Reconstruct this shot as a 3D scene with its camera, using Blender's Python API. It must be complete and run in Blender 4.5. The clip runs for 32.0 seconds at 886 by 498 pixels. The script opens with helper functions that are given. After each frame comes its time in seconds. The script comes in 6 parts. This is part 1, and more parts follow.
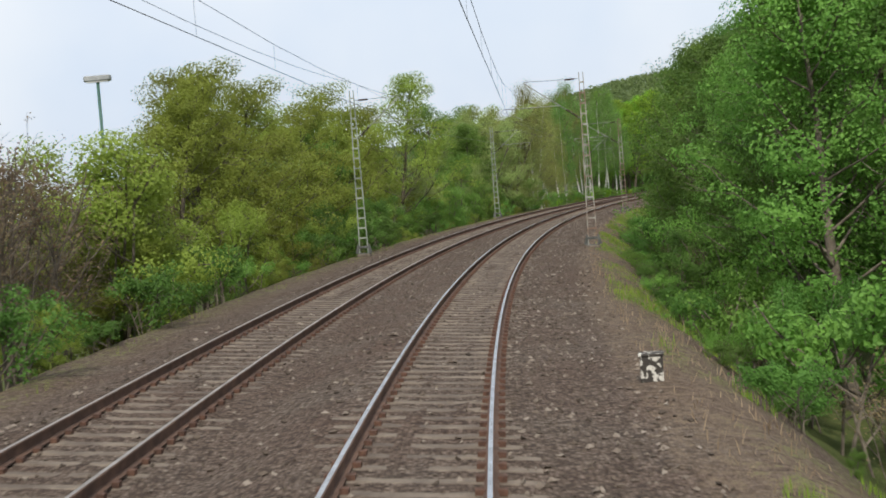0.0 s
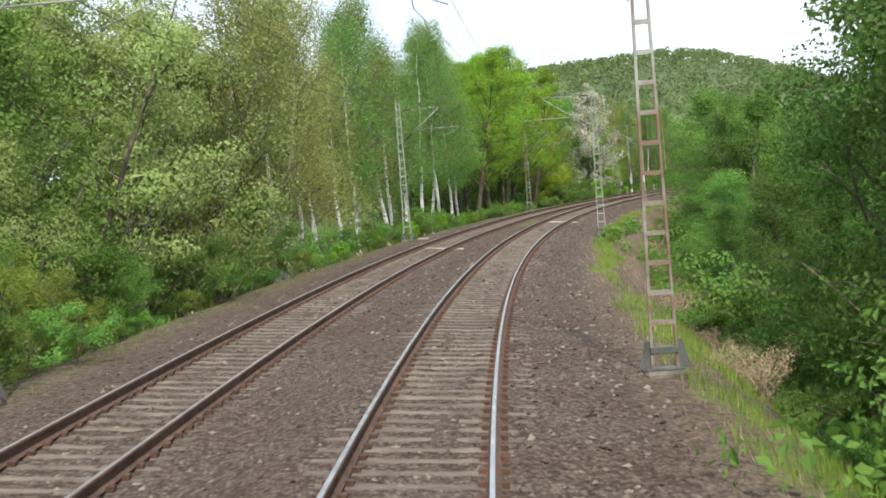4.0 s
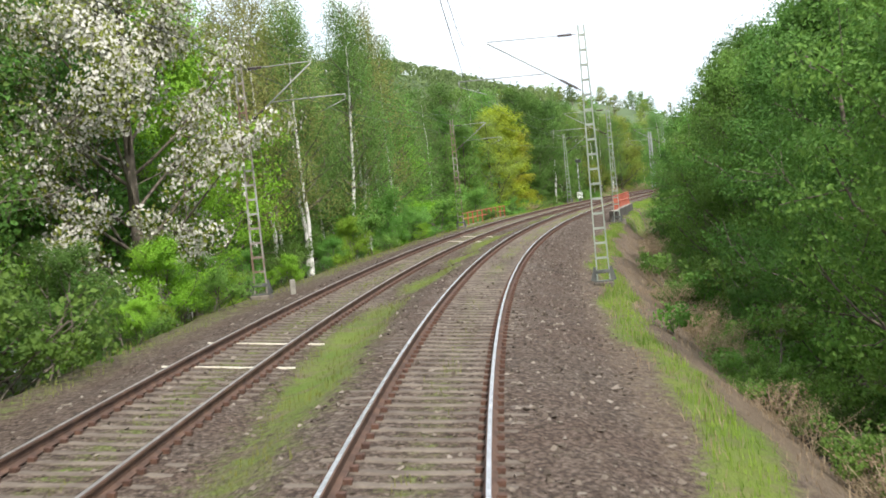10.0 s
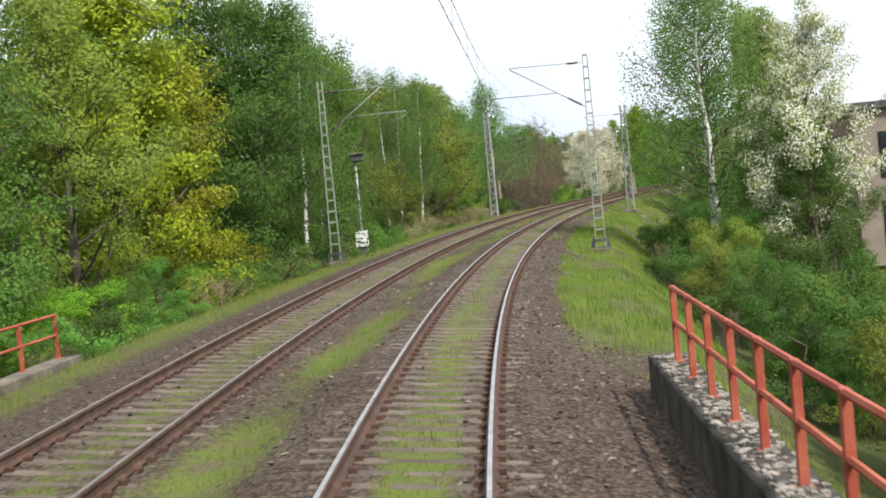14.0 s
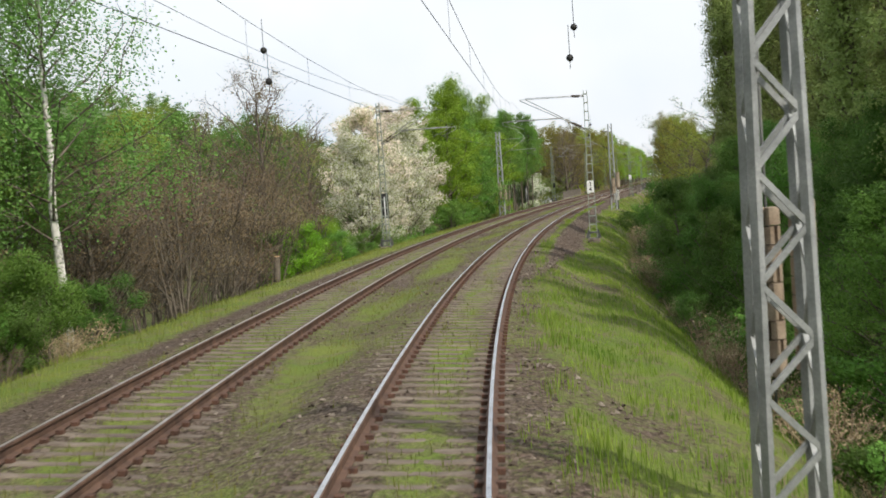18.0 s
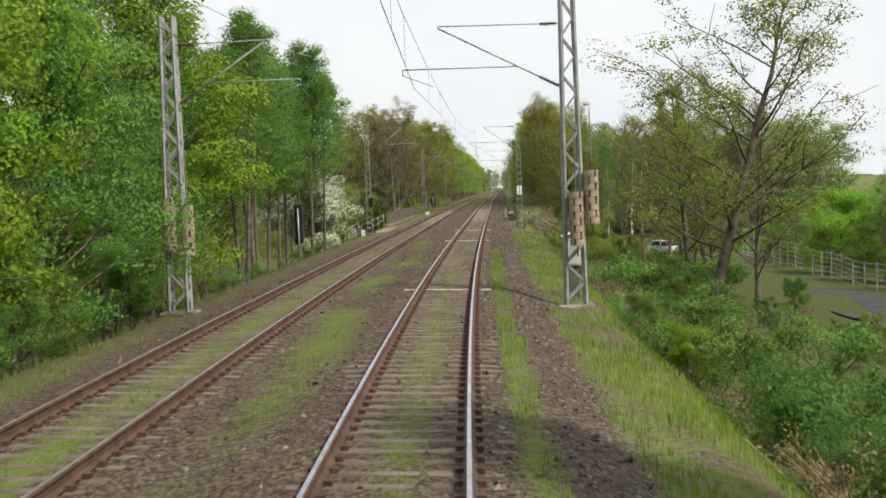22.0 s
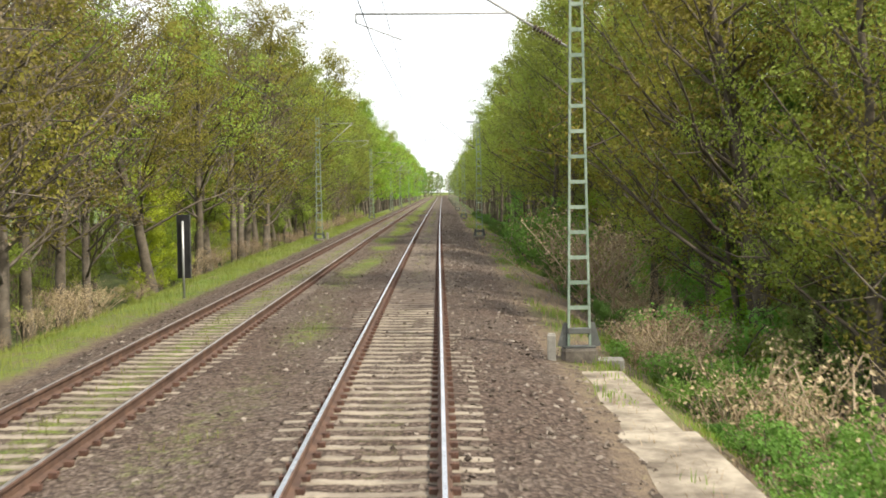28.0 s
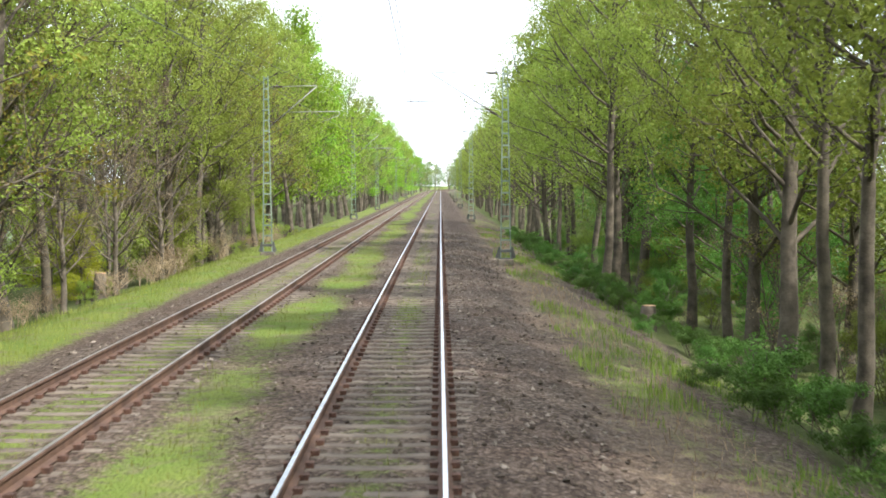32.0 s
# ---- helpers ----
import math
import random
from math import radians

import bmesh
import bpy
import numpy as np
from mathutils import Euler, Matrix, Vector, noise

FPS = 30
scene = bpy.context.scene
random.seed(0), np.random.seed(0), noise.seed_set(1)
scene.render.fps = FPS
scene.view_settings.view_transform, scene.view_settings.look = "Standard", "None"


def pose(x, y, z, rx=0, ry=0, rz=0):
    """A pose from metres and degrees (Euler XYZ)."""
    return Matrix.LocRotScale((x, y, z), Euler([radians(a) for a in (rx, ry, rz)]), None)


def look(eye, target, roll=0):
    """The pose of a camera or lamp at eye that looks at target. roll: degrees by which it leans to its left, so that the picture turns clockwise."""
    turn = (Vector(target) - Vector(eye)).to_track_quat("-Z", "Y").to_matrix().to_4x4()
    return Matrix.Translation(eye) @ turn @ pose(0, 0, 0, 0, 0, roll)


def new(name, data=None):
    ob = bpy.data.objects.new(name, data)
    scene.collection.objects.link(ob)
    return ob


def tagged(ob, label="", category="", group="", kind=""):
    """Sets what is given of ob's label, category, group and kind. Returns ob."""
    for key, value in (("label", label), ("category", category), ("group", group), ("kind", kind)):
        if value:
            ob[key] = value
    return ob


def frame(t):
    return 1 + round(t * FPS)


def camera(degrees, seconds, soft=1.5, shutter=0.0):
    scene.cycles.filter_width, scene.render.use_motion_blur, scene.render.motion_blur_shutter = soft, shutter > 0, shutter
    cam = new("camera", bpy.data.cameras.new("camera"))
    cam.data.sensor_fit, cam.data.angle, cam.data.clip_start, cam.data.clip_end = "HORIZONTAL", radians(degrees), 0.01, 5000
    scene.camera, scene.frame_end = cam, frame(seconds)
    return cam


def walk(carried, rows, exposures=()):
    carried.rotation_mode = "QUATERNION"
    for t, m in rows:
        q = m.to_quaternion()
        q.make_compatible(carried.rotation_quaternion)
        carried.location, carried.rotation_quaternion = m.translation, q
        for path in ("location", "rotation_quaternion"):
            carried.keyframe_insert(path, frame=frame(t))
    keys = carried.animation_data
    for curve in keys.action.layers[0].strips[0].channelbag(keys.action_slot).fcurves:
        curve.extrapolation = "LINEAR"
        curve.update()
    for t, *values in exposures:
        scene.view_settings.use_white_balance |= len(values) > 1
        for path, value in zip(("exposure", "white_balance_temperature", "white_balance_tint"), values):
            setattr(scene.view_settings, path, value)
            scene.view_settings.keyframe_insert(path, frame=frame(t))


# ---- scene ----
FOV = 36.568
cam = camera(FOV, 32.0, soft=1.7, shutter=0.1)
ROWS = [
    (0.0, 0.853, 0.000, 2.674, 87.422, 4.472, 0.925),
    (0.5, 0.967, 11.688, 2.674, 87.420, 4.465, -0.206),
    (1.0, 1.308, 23.360, 2.674, 87.418, 4.458, -1.335),
    (1.5, 1.876, 35.012, 2.675, 87.417, 4.451, -2.473),
    (2.0, 2.669, 46.641, 2.675, 87.417, 4.444, -3.608),
    (2.5, 3.686, 58.240, 2.675, 87.391, 4.437, -4.678),
    (3.0, 4.926, 69.808, 2.675, 87.365, 4.430, -5.748),
    (3.5, 6.389, 81.337, 2.675, 87.362, 4.423, -6.808),
    (4.0, 8.073, 92.826, 2.675, 87.360, 4.416, -7.867),
    (4.5, 9.983, 104.284, 2.674, 87.373, 4.459, -9.010),
    (5.0, 12.124, 115.722, 2.673, 87.387, 4.569, -10.162),
    (5.5, 14.494, 127.135, 2.671, 87.366, 4.679, -11.317),
    (6.0, 17.096, 138.519, 2.670, 87.344, 4.789, -12.480),
    (6.5, 19.930, 149.868, 2.668, 87.361, 4.900, -13.648),
    (7.0, 22.997, 161.178, 2.666, 87.377, 5.011, -14.825),
    (7.5, 26.298, 172.443, 2.664, 87.384, 5.122, -15.982),
    (8.0, 29.834, 183.658, 2.663, 87.391, 5.233, -17.141),
    (8.5, 33.601, 194.813, 2.661, 87.400, 5.344, -18.287),
    (9.0, 37.594, 205.898, 2.660, 87.409, 5.401, -19.436),
    (9.5, 41.815, 216.906, 2.659, 87.434, 5.450, -20.647),
    (10.0, 46.262, 227.835, 2.659, 87.460, 5.500, -21.855),
    (10.5, 50.933, 238.679, 2.658, 87.489, 5.550, -23.020),
    (11.0, 55.828, 249.432, 2.657, 87.519, 5.600, -24.194),
    (11.5, 60.949, 260.088, 2.656, 87.488, 5.650, -25.372),
    (12.0, 66.297, 270.640, 2.656, 87.457, 5.700, -26.571),
    (12.5, 71.878, 281.092, 2.655, 87.428, 5.749, -27.798),
    (13.0, 77.690, 291.448, 2.656, 87.397, 5.696, -29.023),
    (13.5, 83.730, 301.704, 2.658, 87.364, 5.515, -30.247),
    (14.0, 90.002, 311.852, 2.661, 87.331, 5.332, -31.466),
    (14.5, 96.503, 321.887, 2.664, 87.356, 5.150, -32.652),
    (15.0, 103.233, 331.802, 2.667, 87.380, 4.966, -33.844),
    (15.5, 110.191, 341.593, 2.670, 87.409, 4.783, -35.107),
    (16.0, 117.374, 351.254, 2.672, 87.438, 4.599, -36.371),
    (16.5, 124.778, 360.778, 2.675, 87.415, 4.415, -37.601),
    (17.0, 132.399, 370.161, 2.678, 87.392, 4.226, -38.827),
    (17.5, 140.231, 379.398, 2.681, 87.381, 4.003, -40.025),
    (18.0, 148.271, 388.486, 2.684, 87.369, 3.779, -41.208),
    (18.5, 156.513, 397.423, 2.688, 87.363, 3.555, -42.379),
    (19.0, 164.953, 406.207, 2.691, 87.354, 3.331, -43.556),
    (19.5, 173.576, 414.845, 2.694, 87.338, 3.107, -44.656),
    (20.0, 182.366, 423.349, 2.697, 87.322, 2.881, -45.660),
    (20.5, 191.290, 431.714, 2.700, 87.350, 2.656, -46.571),
    (21.0, 200.312, 439.937, 2.703, 87.378, 2.432, -47.386),
    (21.5, 209.422, 448.028, 2.704, 87.394, 2.292, -48.142),
    (22.0, 218.602, 456.002, 2.706, 87.410, 2.160, -48.807),
    (22.5, 227.838, 463.876, 2.708, 87.407, 2.029, -49.429),
    (23.0, 237.116, 471.663, 2.709, 87.404, 1.897, -49.957),
    (23.5, 246.423, 479.379, 2.711, 87.413, 1.766, -50.384),
    (24.0, 255.746, 487.037, 2.713, 87.424, 1.635, -50.712),
    (24.5, 265.070, 494.644, 2.714, 87.442, 1.505, -50.949),
    (25.0, 274.383, 502.206, 2.716, 87.459, 1.375, -51.124),
    (25.5, 283.675, 509.733, 2.717, 87.457, 1.270, -51.184),
    (26.0, 292.941, 517.229, 2.718, 87.454, 1.179, -51.214),
    (26.5, 302.181, 524.698, 2.720, 87.499, 1.088, -51.235),
    (27.0, 311.391, 532.141, 2.721, 87.543, 0.997, -51.241),
    (27.5, 320.572, 539.559, 2.722, 87.522, 0.907, -51.271),
    (28.0, 329.722, 546.954, 2.723, 87.501, 0.817, -51.304),
    (28.5, 338.841, 554.322, 2.724, 87.392, 0.727, -51.308),
    (29.0, 347.930, 561.664, 2.725, 87.283, 0.638, -51.314),
    (29.5, 356.988, 568.979, 2.726, 87.247, 0.553, -51.308),
    (30.0, 366.016, 576.265, 2.727, 87.212, 0.491, -51.305),
    (30.5, 375.015, 583.523, 2.728, 87.198, 0.428, -51.326),
    (31.0, 383.984, 590.754, 2.728, 87.185, 0.366, -51.349),
    (31.5, 392.923, 597.956, 2.729, 87.208, 0.305, -51.361),
    (32.0, 401.833, 605.129, 2.730, 87.231, 0.243, -51.374),
]
# seconds, stops, kelvin, tint
EXPOSURES = [
    (0.0, -0.5, 6600, 10.0), (1.0, -0.55, 6570, 10.0), (2.0, -0.22, 6530, 10.0), (3.5, 0.0, 6460, 10.0),
    (6.0, 0.25, 6250, 10.0), (7.0, 0.25, 6280, 10.0), (9.0, 0.45, 6350, 10.0), (10.0, 0.18, 6420, 10.0),
    (11.0, 0.1, 6480, 10.0), (12.0, 0.05, 6550, 10.0), (13.0, -0.08, 6550, 10.0), (14.0, -0.15, 6550, 10.0),
    (17.0, -0.28, 6700, 10.0), (19.0, -0.38, 6830, 10.0), (21.0, -0.42, 6950, 10.0), (23.0, -0.38, 6970, 10.0),
    (25.0, -0.48, 6900, 10.0), (27.5, 0.2, 7100, 10.0), (28.5, 0.42, 6950, 10.0), (29.5, 0.52, 6720, 10.0),
    (31.0, 0.72, 6480, 10.0), (32.0, 0.74, 6350, 10.0),
]
walk(cam, [(t, pose(*p)) for t, *p in ROWS], EXPOSURES)

# the line: curvature (1/km) every 40 m from s = -40, cant (degrees) every 100 m from s = -100
CURVE = [1.674, 1.668, 1.661, 1.662, 1.695, 1.723, 1.726, 1.714, 1.806, 1.782, 1.792, 1.758, 1.675, 1.224, 0.804, 0.367, 0.065, -0.003, 0.009, 0.025, 0.025, 0.026, 0.000] + [0.0] * 11 + [0.6] * 18 + [0.0]
CANT = [4.53, 4.47, 4.41, 5.36, 5.78, 4.25, 2.41, 1.33, 0.56, 0.03, -0.01, -0.00]
GAP = 4.225  # between the centres of the two tracks
DROP = -0.036

# ---- world and sun ----
SUN_AZ, SUN_EL = 179.0, 46.0  # bearing clockwise from +y, height
world = bpy.data.worlds.new("sky")
scene.world = world
world.use_nodes = True
wn = world.node_tree
sky = wn.nodes.new("ShaderNodeTexSky")
sky.sky_type, sky.sun_disc = "NISHITA", False
sky.sun_elevation, sky.sun_rotation = radians(SUN_EL), radians(SUN_AZ)
sky.air_density, sky.dust_density, sky.ozone_density = 1.0, 5.0, 1.0
haze = wn.nodes.new("ShaderNodeMix")
haze.data_type = "RGBA"
haze.inputs[0].default_value = 0.76
cloud = wn.nodes.new("ShaderNodeTexNoise")
cloud.inputs["Scale"].default_value, cloud.inputs["Detail"].default_value = 2.2, 5
ramp = wn.nodes.new("ShaderNodeValToRGB")
ramp.color_ramp.elements[0].position, ramp.color_ramp.elements[0].color = 0.36, (12.2, 14.0, 16.6, 1)
ramp.color_ramp.elements[1].position, ramp.color_ramp.elements[1].color = 0.64, (17.6, 17.9, 18.0, 1)
wn.links.new(cloud.outputs["Fac"], ramp.inputs["Fac"])
wn.links.new(sky.outputs["Color"], haze.inputs[6])
wn.links.new(ramp.outputs["Color"], haze.inputs[7])
back = wn.nodes["Background"]
wn.links.new(haze.outputs[2], back.inputs["Color"])
back.inputs["Strength"].default_value = 0.1
lamp = bpy.data.lights.new("sun", "SUN")
lamp.energy, lamp.angle, lamp.color = 5.0, radians(1.2), (1.0, 0.955, 0.87)
sun = new("sun", lamp)
sun.matrix_world = look((math.sin(radians(SUN_AZ)) * 300, math.cos(radians(SUN_AZ)) * 300, 300 * math.tan(radians(SUN_EL))), (0, 0, 0))


# ---- the line in plan ----
LINE_S = np.arange(-120.0, 3501.0, 1.0)
_k = np.interp(LINE_S, np.arange(-40, -40 + 40 * len(CURVE), 40.0), CURVE) / 1000
_th = np.concatenate([[0], np.cumsum((_k[1:] + _k[:-1]) / 2)])
_th -= np.interp(0, LINE_S, _th)
_m = (_th[1:] + _th[:-1]) / 2
_x = np.concatenate([[0], np.cumsum(np.sin(_m))])
_y = np.concatenate([[0], np.cumsum(np.cos(_m))])
_x -= np.interp(0, LINE_S, _x)
_y -= np.interp(0, LINE_S, _y)
_tan = np.tan(np.radians(np.interp(LINE_S, np.arange(-100, -100 + 100 * len(CANT), 100.0), CANT)))


def heading(s):
    return np.interp(s, LINE_S, _th)


def cant(s):
    return np.interp(s, LINE_S, _tan)


def plan(s, lat):
    """World x, y of a point lat metres to the right of the line at s."""
    h = heading(s)
    return np.interp(s, LINE_S, _x) + np.cos(h) * lat, np.interp(s, LINE_S, _y) - np.sin(h) * lat


def smooth(x, a, b):
    u = np.clip((np.asarray(x, float) - a) / (b - a), 0, 1)
    return u * u * (3 - 2 * u)


def bed(s, lat):
    """Height of the plane through the rail heads: each track has its own cant."""
    r = cant(s)
    return np.where(np.asarray(lat) > -GAP / 2, -np.maximum(lat, -2.0) * r, -(np.minimum(lat, -2.0) + GAP) * r + DROP) * 1.0


def bridge_cut(s, lat):
    a = smooth(s, 326, 334) * (1 - smooth(s, 348, 358))
    b = smooth(s, 640, 648) * (1 - smooth(s, 673, 680))
    return np.maximum(a, b)


def soil(s, lat):
    """Height of the ground."""
    s, lat = np.asarray(s, float), np.asarray(lat, float)
    w = smooth(lat, -2.7, -1.3)
    mid = (1 - w) * bed(s, np.minimum(lat, -2.7)) + w * bed(s, np.maximum(lat, -1.3))
    z = mid - 0.204 - 0.02 * smooth(lat, 1.1, 1.5) - 0.02 * (1 - smooth(np.abs(lat + GAP / 2), 0.5, 0.9))
    late = smooth(s, 690, 740)
    # right side
    flat_r = np.interp(s, [0, 110, 150, 330, 350, 400, 430, 520, 560, 620], [-0.42, -0.5, -0.78, -0.85, -0.6, -0.55, -0.8, -0.88, -0.7, -0.5])
    flat_l = np.interp(s, [0, 60, 300, 380, 440, 500, 560, 620, 700], [-0.3, -0.22, -0.3, -0.3, -0.25, -0.48, -0.65, -0.5, -0.45])
    z = np.where(lat > 1.7, z * (1 - smooth(lat, 1.6, 3.4)) + flat_r * smooth(lat, 1.6, 3.4), z)
    edge = 4.0
    depth = 3.3 * (1 - late) + 2.2 * late
    run = 4.6 * (1 - late) + 7.0 * late
    down = depth * smooth(lat, edge - 0.6, edge + run)
    # left side
    z = np.where(lat < -5.6, z * (1 - smooth(-lat, 5.6, 6.5)) + flat_l * smooth(-lat, 5.6, 6.5), z)
    depth_l = 2.4 * (1 - late) + 1.3 * late
    down_l = depth_l * smooth(-lat, 7.6, 13.5)
    cut = bridge_cut(s, lat)
    deep = np.where(s < 500, np.where(lat > 0, 3.9, 2.8), 5.6)
    zz = z - np.where(lat > 0, down, down_l)
    gone = cut * np.where(lat > 0, smooth(lat, 4.2, 5.2), smooth(-lat, 9.6, 10.8))
    zz = zz * (1 - gone) - deep * gone
    bump = np.sin(s * 0.35 + lat * 0.5) * np.sin(lat * 0.8 - s * 0.21) * 0.18 * smooth(np.abs(lat), 8, 12)
    return zz + bump


def at(s, lat, up=0.0):
    """A point up metres over the ground."""
    x, y = plan(s, lat)
    return Vector((float(x), float(y), float(soil(s, lat)) + up))


def spot(s, lat, z, turn=0.0):
    """An upright pose at an absolute height: x to the right of the line, y along it."""
    x, y = plan(s, lat)
    return Matrix.Translation((float(x), float(y), z)) @ Matrix.Rotation(-float(heading(s)) - radians(turn), 4, "Z")


# ---- mesh helpers ----
def mesh_np(name, verts, faces, mats, index=None, smooth_faces=False):
    """A mesh from arrays: verts (n, 3), faces (m, k)."""
    me = bpy.data.meshes.new(name)
    verts, faces = np.asarray(verts, np.float32), np.asarray(faces, np.int32)
    n, k = faces.shape
    me.vertices.add(len(verts))
    me.vertices.foreach_set("co", verts.ravel())
    me.loops.add(n * k)
    me.loops.foreach_set("vertex_index", faces.ravel())
    me.polygons.add(n)
    me.polygons.foreach_set("loop_start", np.arange(0, n * k, k, dtype=np.int32))
    for m in mats if isinstance(mats, (list, tuple)) else [mats]:
        me.materials.append(m)
    if index is not None:
        me.polygons.foreach_set("material_index", np.asarray(index, np.int32))
    me.update(calc_edges=True)
    me.polygons.foreach_set("use_smooth", np.full(n, smooth_faces))
    return me


def part(name, bm, material, parent, label="", m=None):
    """Links a bmesh as one mesh object under a thing or part."""
    me = bpy.data.meshes.new(name)
    bm.to_mesh(me)
    bm.free()
    me.materials.append(material)
    return hang(name, me, parent, label, m)


def hang(name, me, parent=None, label="", m=None):
    ob = new(name, me)
    if parent is not None:
        ob.parent = parent
    if m is not None:
        ob.matrix_basis = m
    if label:
        ob["label"] = label
    return ob


def empty(name, m):
    ob = new(name)
    ob.empty_display_size = 0.3
    ob.matrix_basis = m
    return ob


def box(bm, lo, hi, bevel=0.0):
    v = [bm.verts.new((x, y, z)) for z in (lo[2], hi[2]) for y in (lo[1], hi[1]) for x in (lo[0], hi[0])]
    fs = [bm.faces.new([v[i] for i in q]) for q in ((0, 2, 3, 1), (4, 5, 7, 6), (0, 1, 5, 4), (2, 6, 7, 3), (0, 4, 6, 2), (1, 3, 7, 5))]
    if bevel:
        es = list({e for f in fs for e in f.edges})
        bmesh.ops.bevel(bm, geom=es, offset=bevel, segments=1, affect="EDGES")
    return bm


def boxed(lo, hi, bevel=0.0):
    return box(bmesh.new(), lo, hi, bevel)


def bar(bm, a, b, w, d=None, bevel=0.0, sides=4):
    """A straight bar from a to b, w wide (d deep) or round."""
    a, b = Vector(a), Vector(b)
    d = d or w
    q = (b - a).to_track_quat("Z", "Y").to_matrix()
    if sides == 4:
        ring = [(-w / 2, -d / 2), (w / 2, -d / 2), (w / 2, d / 2), (-w / 2, d / 2)]
    else:
        ring = [(w / 2 * math.cos(2 * math.pi * i / sides), d / 2 * math.sin(2 * math.pi * i / sides)) for i in range(sides)]
    r0 = [bm.verts.new(a + q @ Vector((x, y, 0))) for x, y in ring]
    r1 = [bm.verts.new(b + q @ Vector((x, y, 0))) for x, y in ring]
    n = len(ring)
    for i in range(n):
        f = bm.faces.new((r0[i], r0[(i + 1) % n], r1[(i + 1) % n], r1[i]))
        f.smooth = sides > 4
    bm.faces.new(r0[::-1])
    bm.faces.new(r1)
    return bm


def barred(a, b, w, d=None, sides=4):
    return bar(bmesh.new(), a, b, w, d, 0.0, sides)


def tube(points, radii, sides=6):
    """Arrays of a tapered tube through the points."""
    pts = np.asarray(points, float)
    rad = np.asarray(radii, float)
    tang = np.gradient(pts, axis=0)
    tang /= np.linalg.norm(tang, axis=1)[:, None] + 1e-9
    ref = np.where(np.abs(tang[:, 2:3]) > 0.9, [[1.0, 0, 0]], [[0, 0, 1.0]])
    u = np.cross(tang, ref)
    u /= np.linalg.norm(u, axis=1)[:, None] + 1e-9
    w = np.cross(tang, u)
    ang = np.arange(sides) * 2 * np.pi / sides
    v = pts[:, None] + rad[:, None, None] * (np.cos(ang)[None, :, None] * u[:, None] + np.sin(ang)[None, :, None] * w[:, None])
    n = len(pts)
    i = np.arange(n - 1)[:, None] * sides
    j = np.arange(sides)[None]
    f = np.stack([i + j, i + (j + 1) % sides, i + sides + (j + 1) % sides, i + sides + j], -1).reshape(-1, 4)
    return v.reshape(-1, 3), f


# ---- materials ----
def material(name):
    m = bpy.data.materials.new(name)
    m.use_nodes = True
    nt = m.node_tree
    return m, nt, nt.nodes["Principled BSDF"]


def node(nt, kind, **values):
    n = nt.nodes.new(kind)
    for key, value in values.items():
        n.inputs[key.replace("_", " ")].default_value = value
    return n


def coords(nt, local=True):
    t = nt.nodes.new("ShaderNodeTexCoord" if local else "ShaderNodeNewGeometry")
    return t.outputs["Object"] if local else t.outputs["Position"]


def noise_of(nt, vec, scale, detail=4.0, rough=0.6):
    n = node(nt, "ShaderNodeTexNoise", Scale=scale, Detail=detail, Roughness=rough)
    nt.links.new(vec, n.inputs["Vector"])
    return n.outputs["Fac"]


def ramp_of(nt, fac, *stops):
    r = nt.nodes.new("ShaderNodeValToRGB")
    els = r.color_ramp.elements
    while len(els) < len(stops):
        els.new(0.5)
    for e, (p, c) in zip(els, stops):
        e.position, e.color = p, (*c, 1) if not isinstance(c, float) else (c, c, c, 1)
    nt.links.new(fac, r.inputs["Fac"])
    return r.outputs["Color"]


def mixed(nt, fac, a, b, mode="MIX"):
    n = nt.nodes.new("ShaderNodeMix")
    n.data_type, n.blend_type = "RGBA", mode
    for sock, v in ((n.inputs[0], fac), (n.inputs[6], a), (n.inputs[7], b)):
        if isinstance(v, (int, float)):
            sock.default_value = v
        elif isinstance(v, tuple):
            sock.default_value = (*v, 1)
        else:
            nt.links.new(v, sock)
    return n.outputs[2]


def bumped(nt, bsdf, height, strength=0.4, distance=0.02):
    b = node(nt, "ShaderNodeBump", Strength=strength, Distance=distance)
    nt.links.new(height, b.inputs["Height"])
    nt.links.new(b.outputs["Normal"], bsdf.inputs["Normal"])


def worn(name, a, b, scale=6.0, fine=60.0, rough=0.8, metal=0.0, relief=0.3, depth=0.01, local=True, lo=0.35, hi=0.65):
    """A surface of two colours, blotched at one scale and grained at another."""
    m, nt, p = material(name)
    vec = coords(nt, local)
    big, small = noise_of(nt, vec, scale), noise_of(nt, vec, fine, 3.0)
    col = ramp_of(nt, big, (lo, a), (hi, b))
    col = mixed(nt, 0.35, col, ramp_of(nt, small, (0.3, (0.35, 0.35, 0.35)), (0.7, (1.0, 1.0, 1.0))), "MULTIPLY")
    nt.links.new(col, p.inputs["Base Color"])
    p.inputs["Roughness"].default_value, p.inputs["Metallic"].default_value = rough, metal
    p.inputs["Specular IOR Level"].default_value = 0.3
    bumped(nt, p, small, relief, depth)
    return m


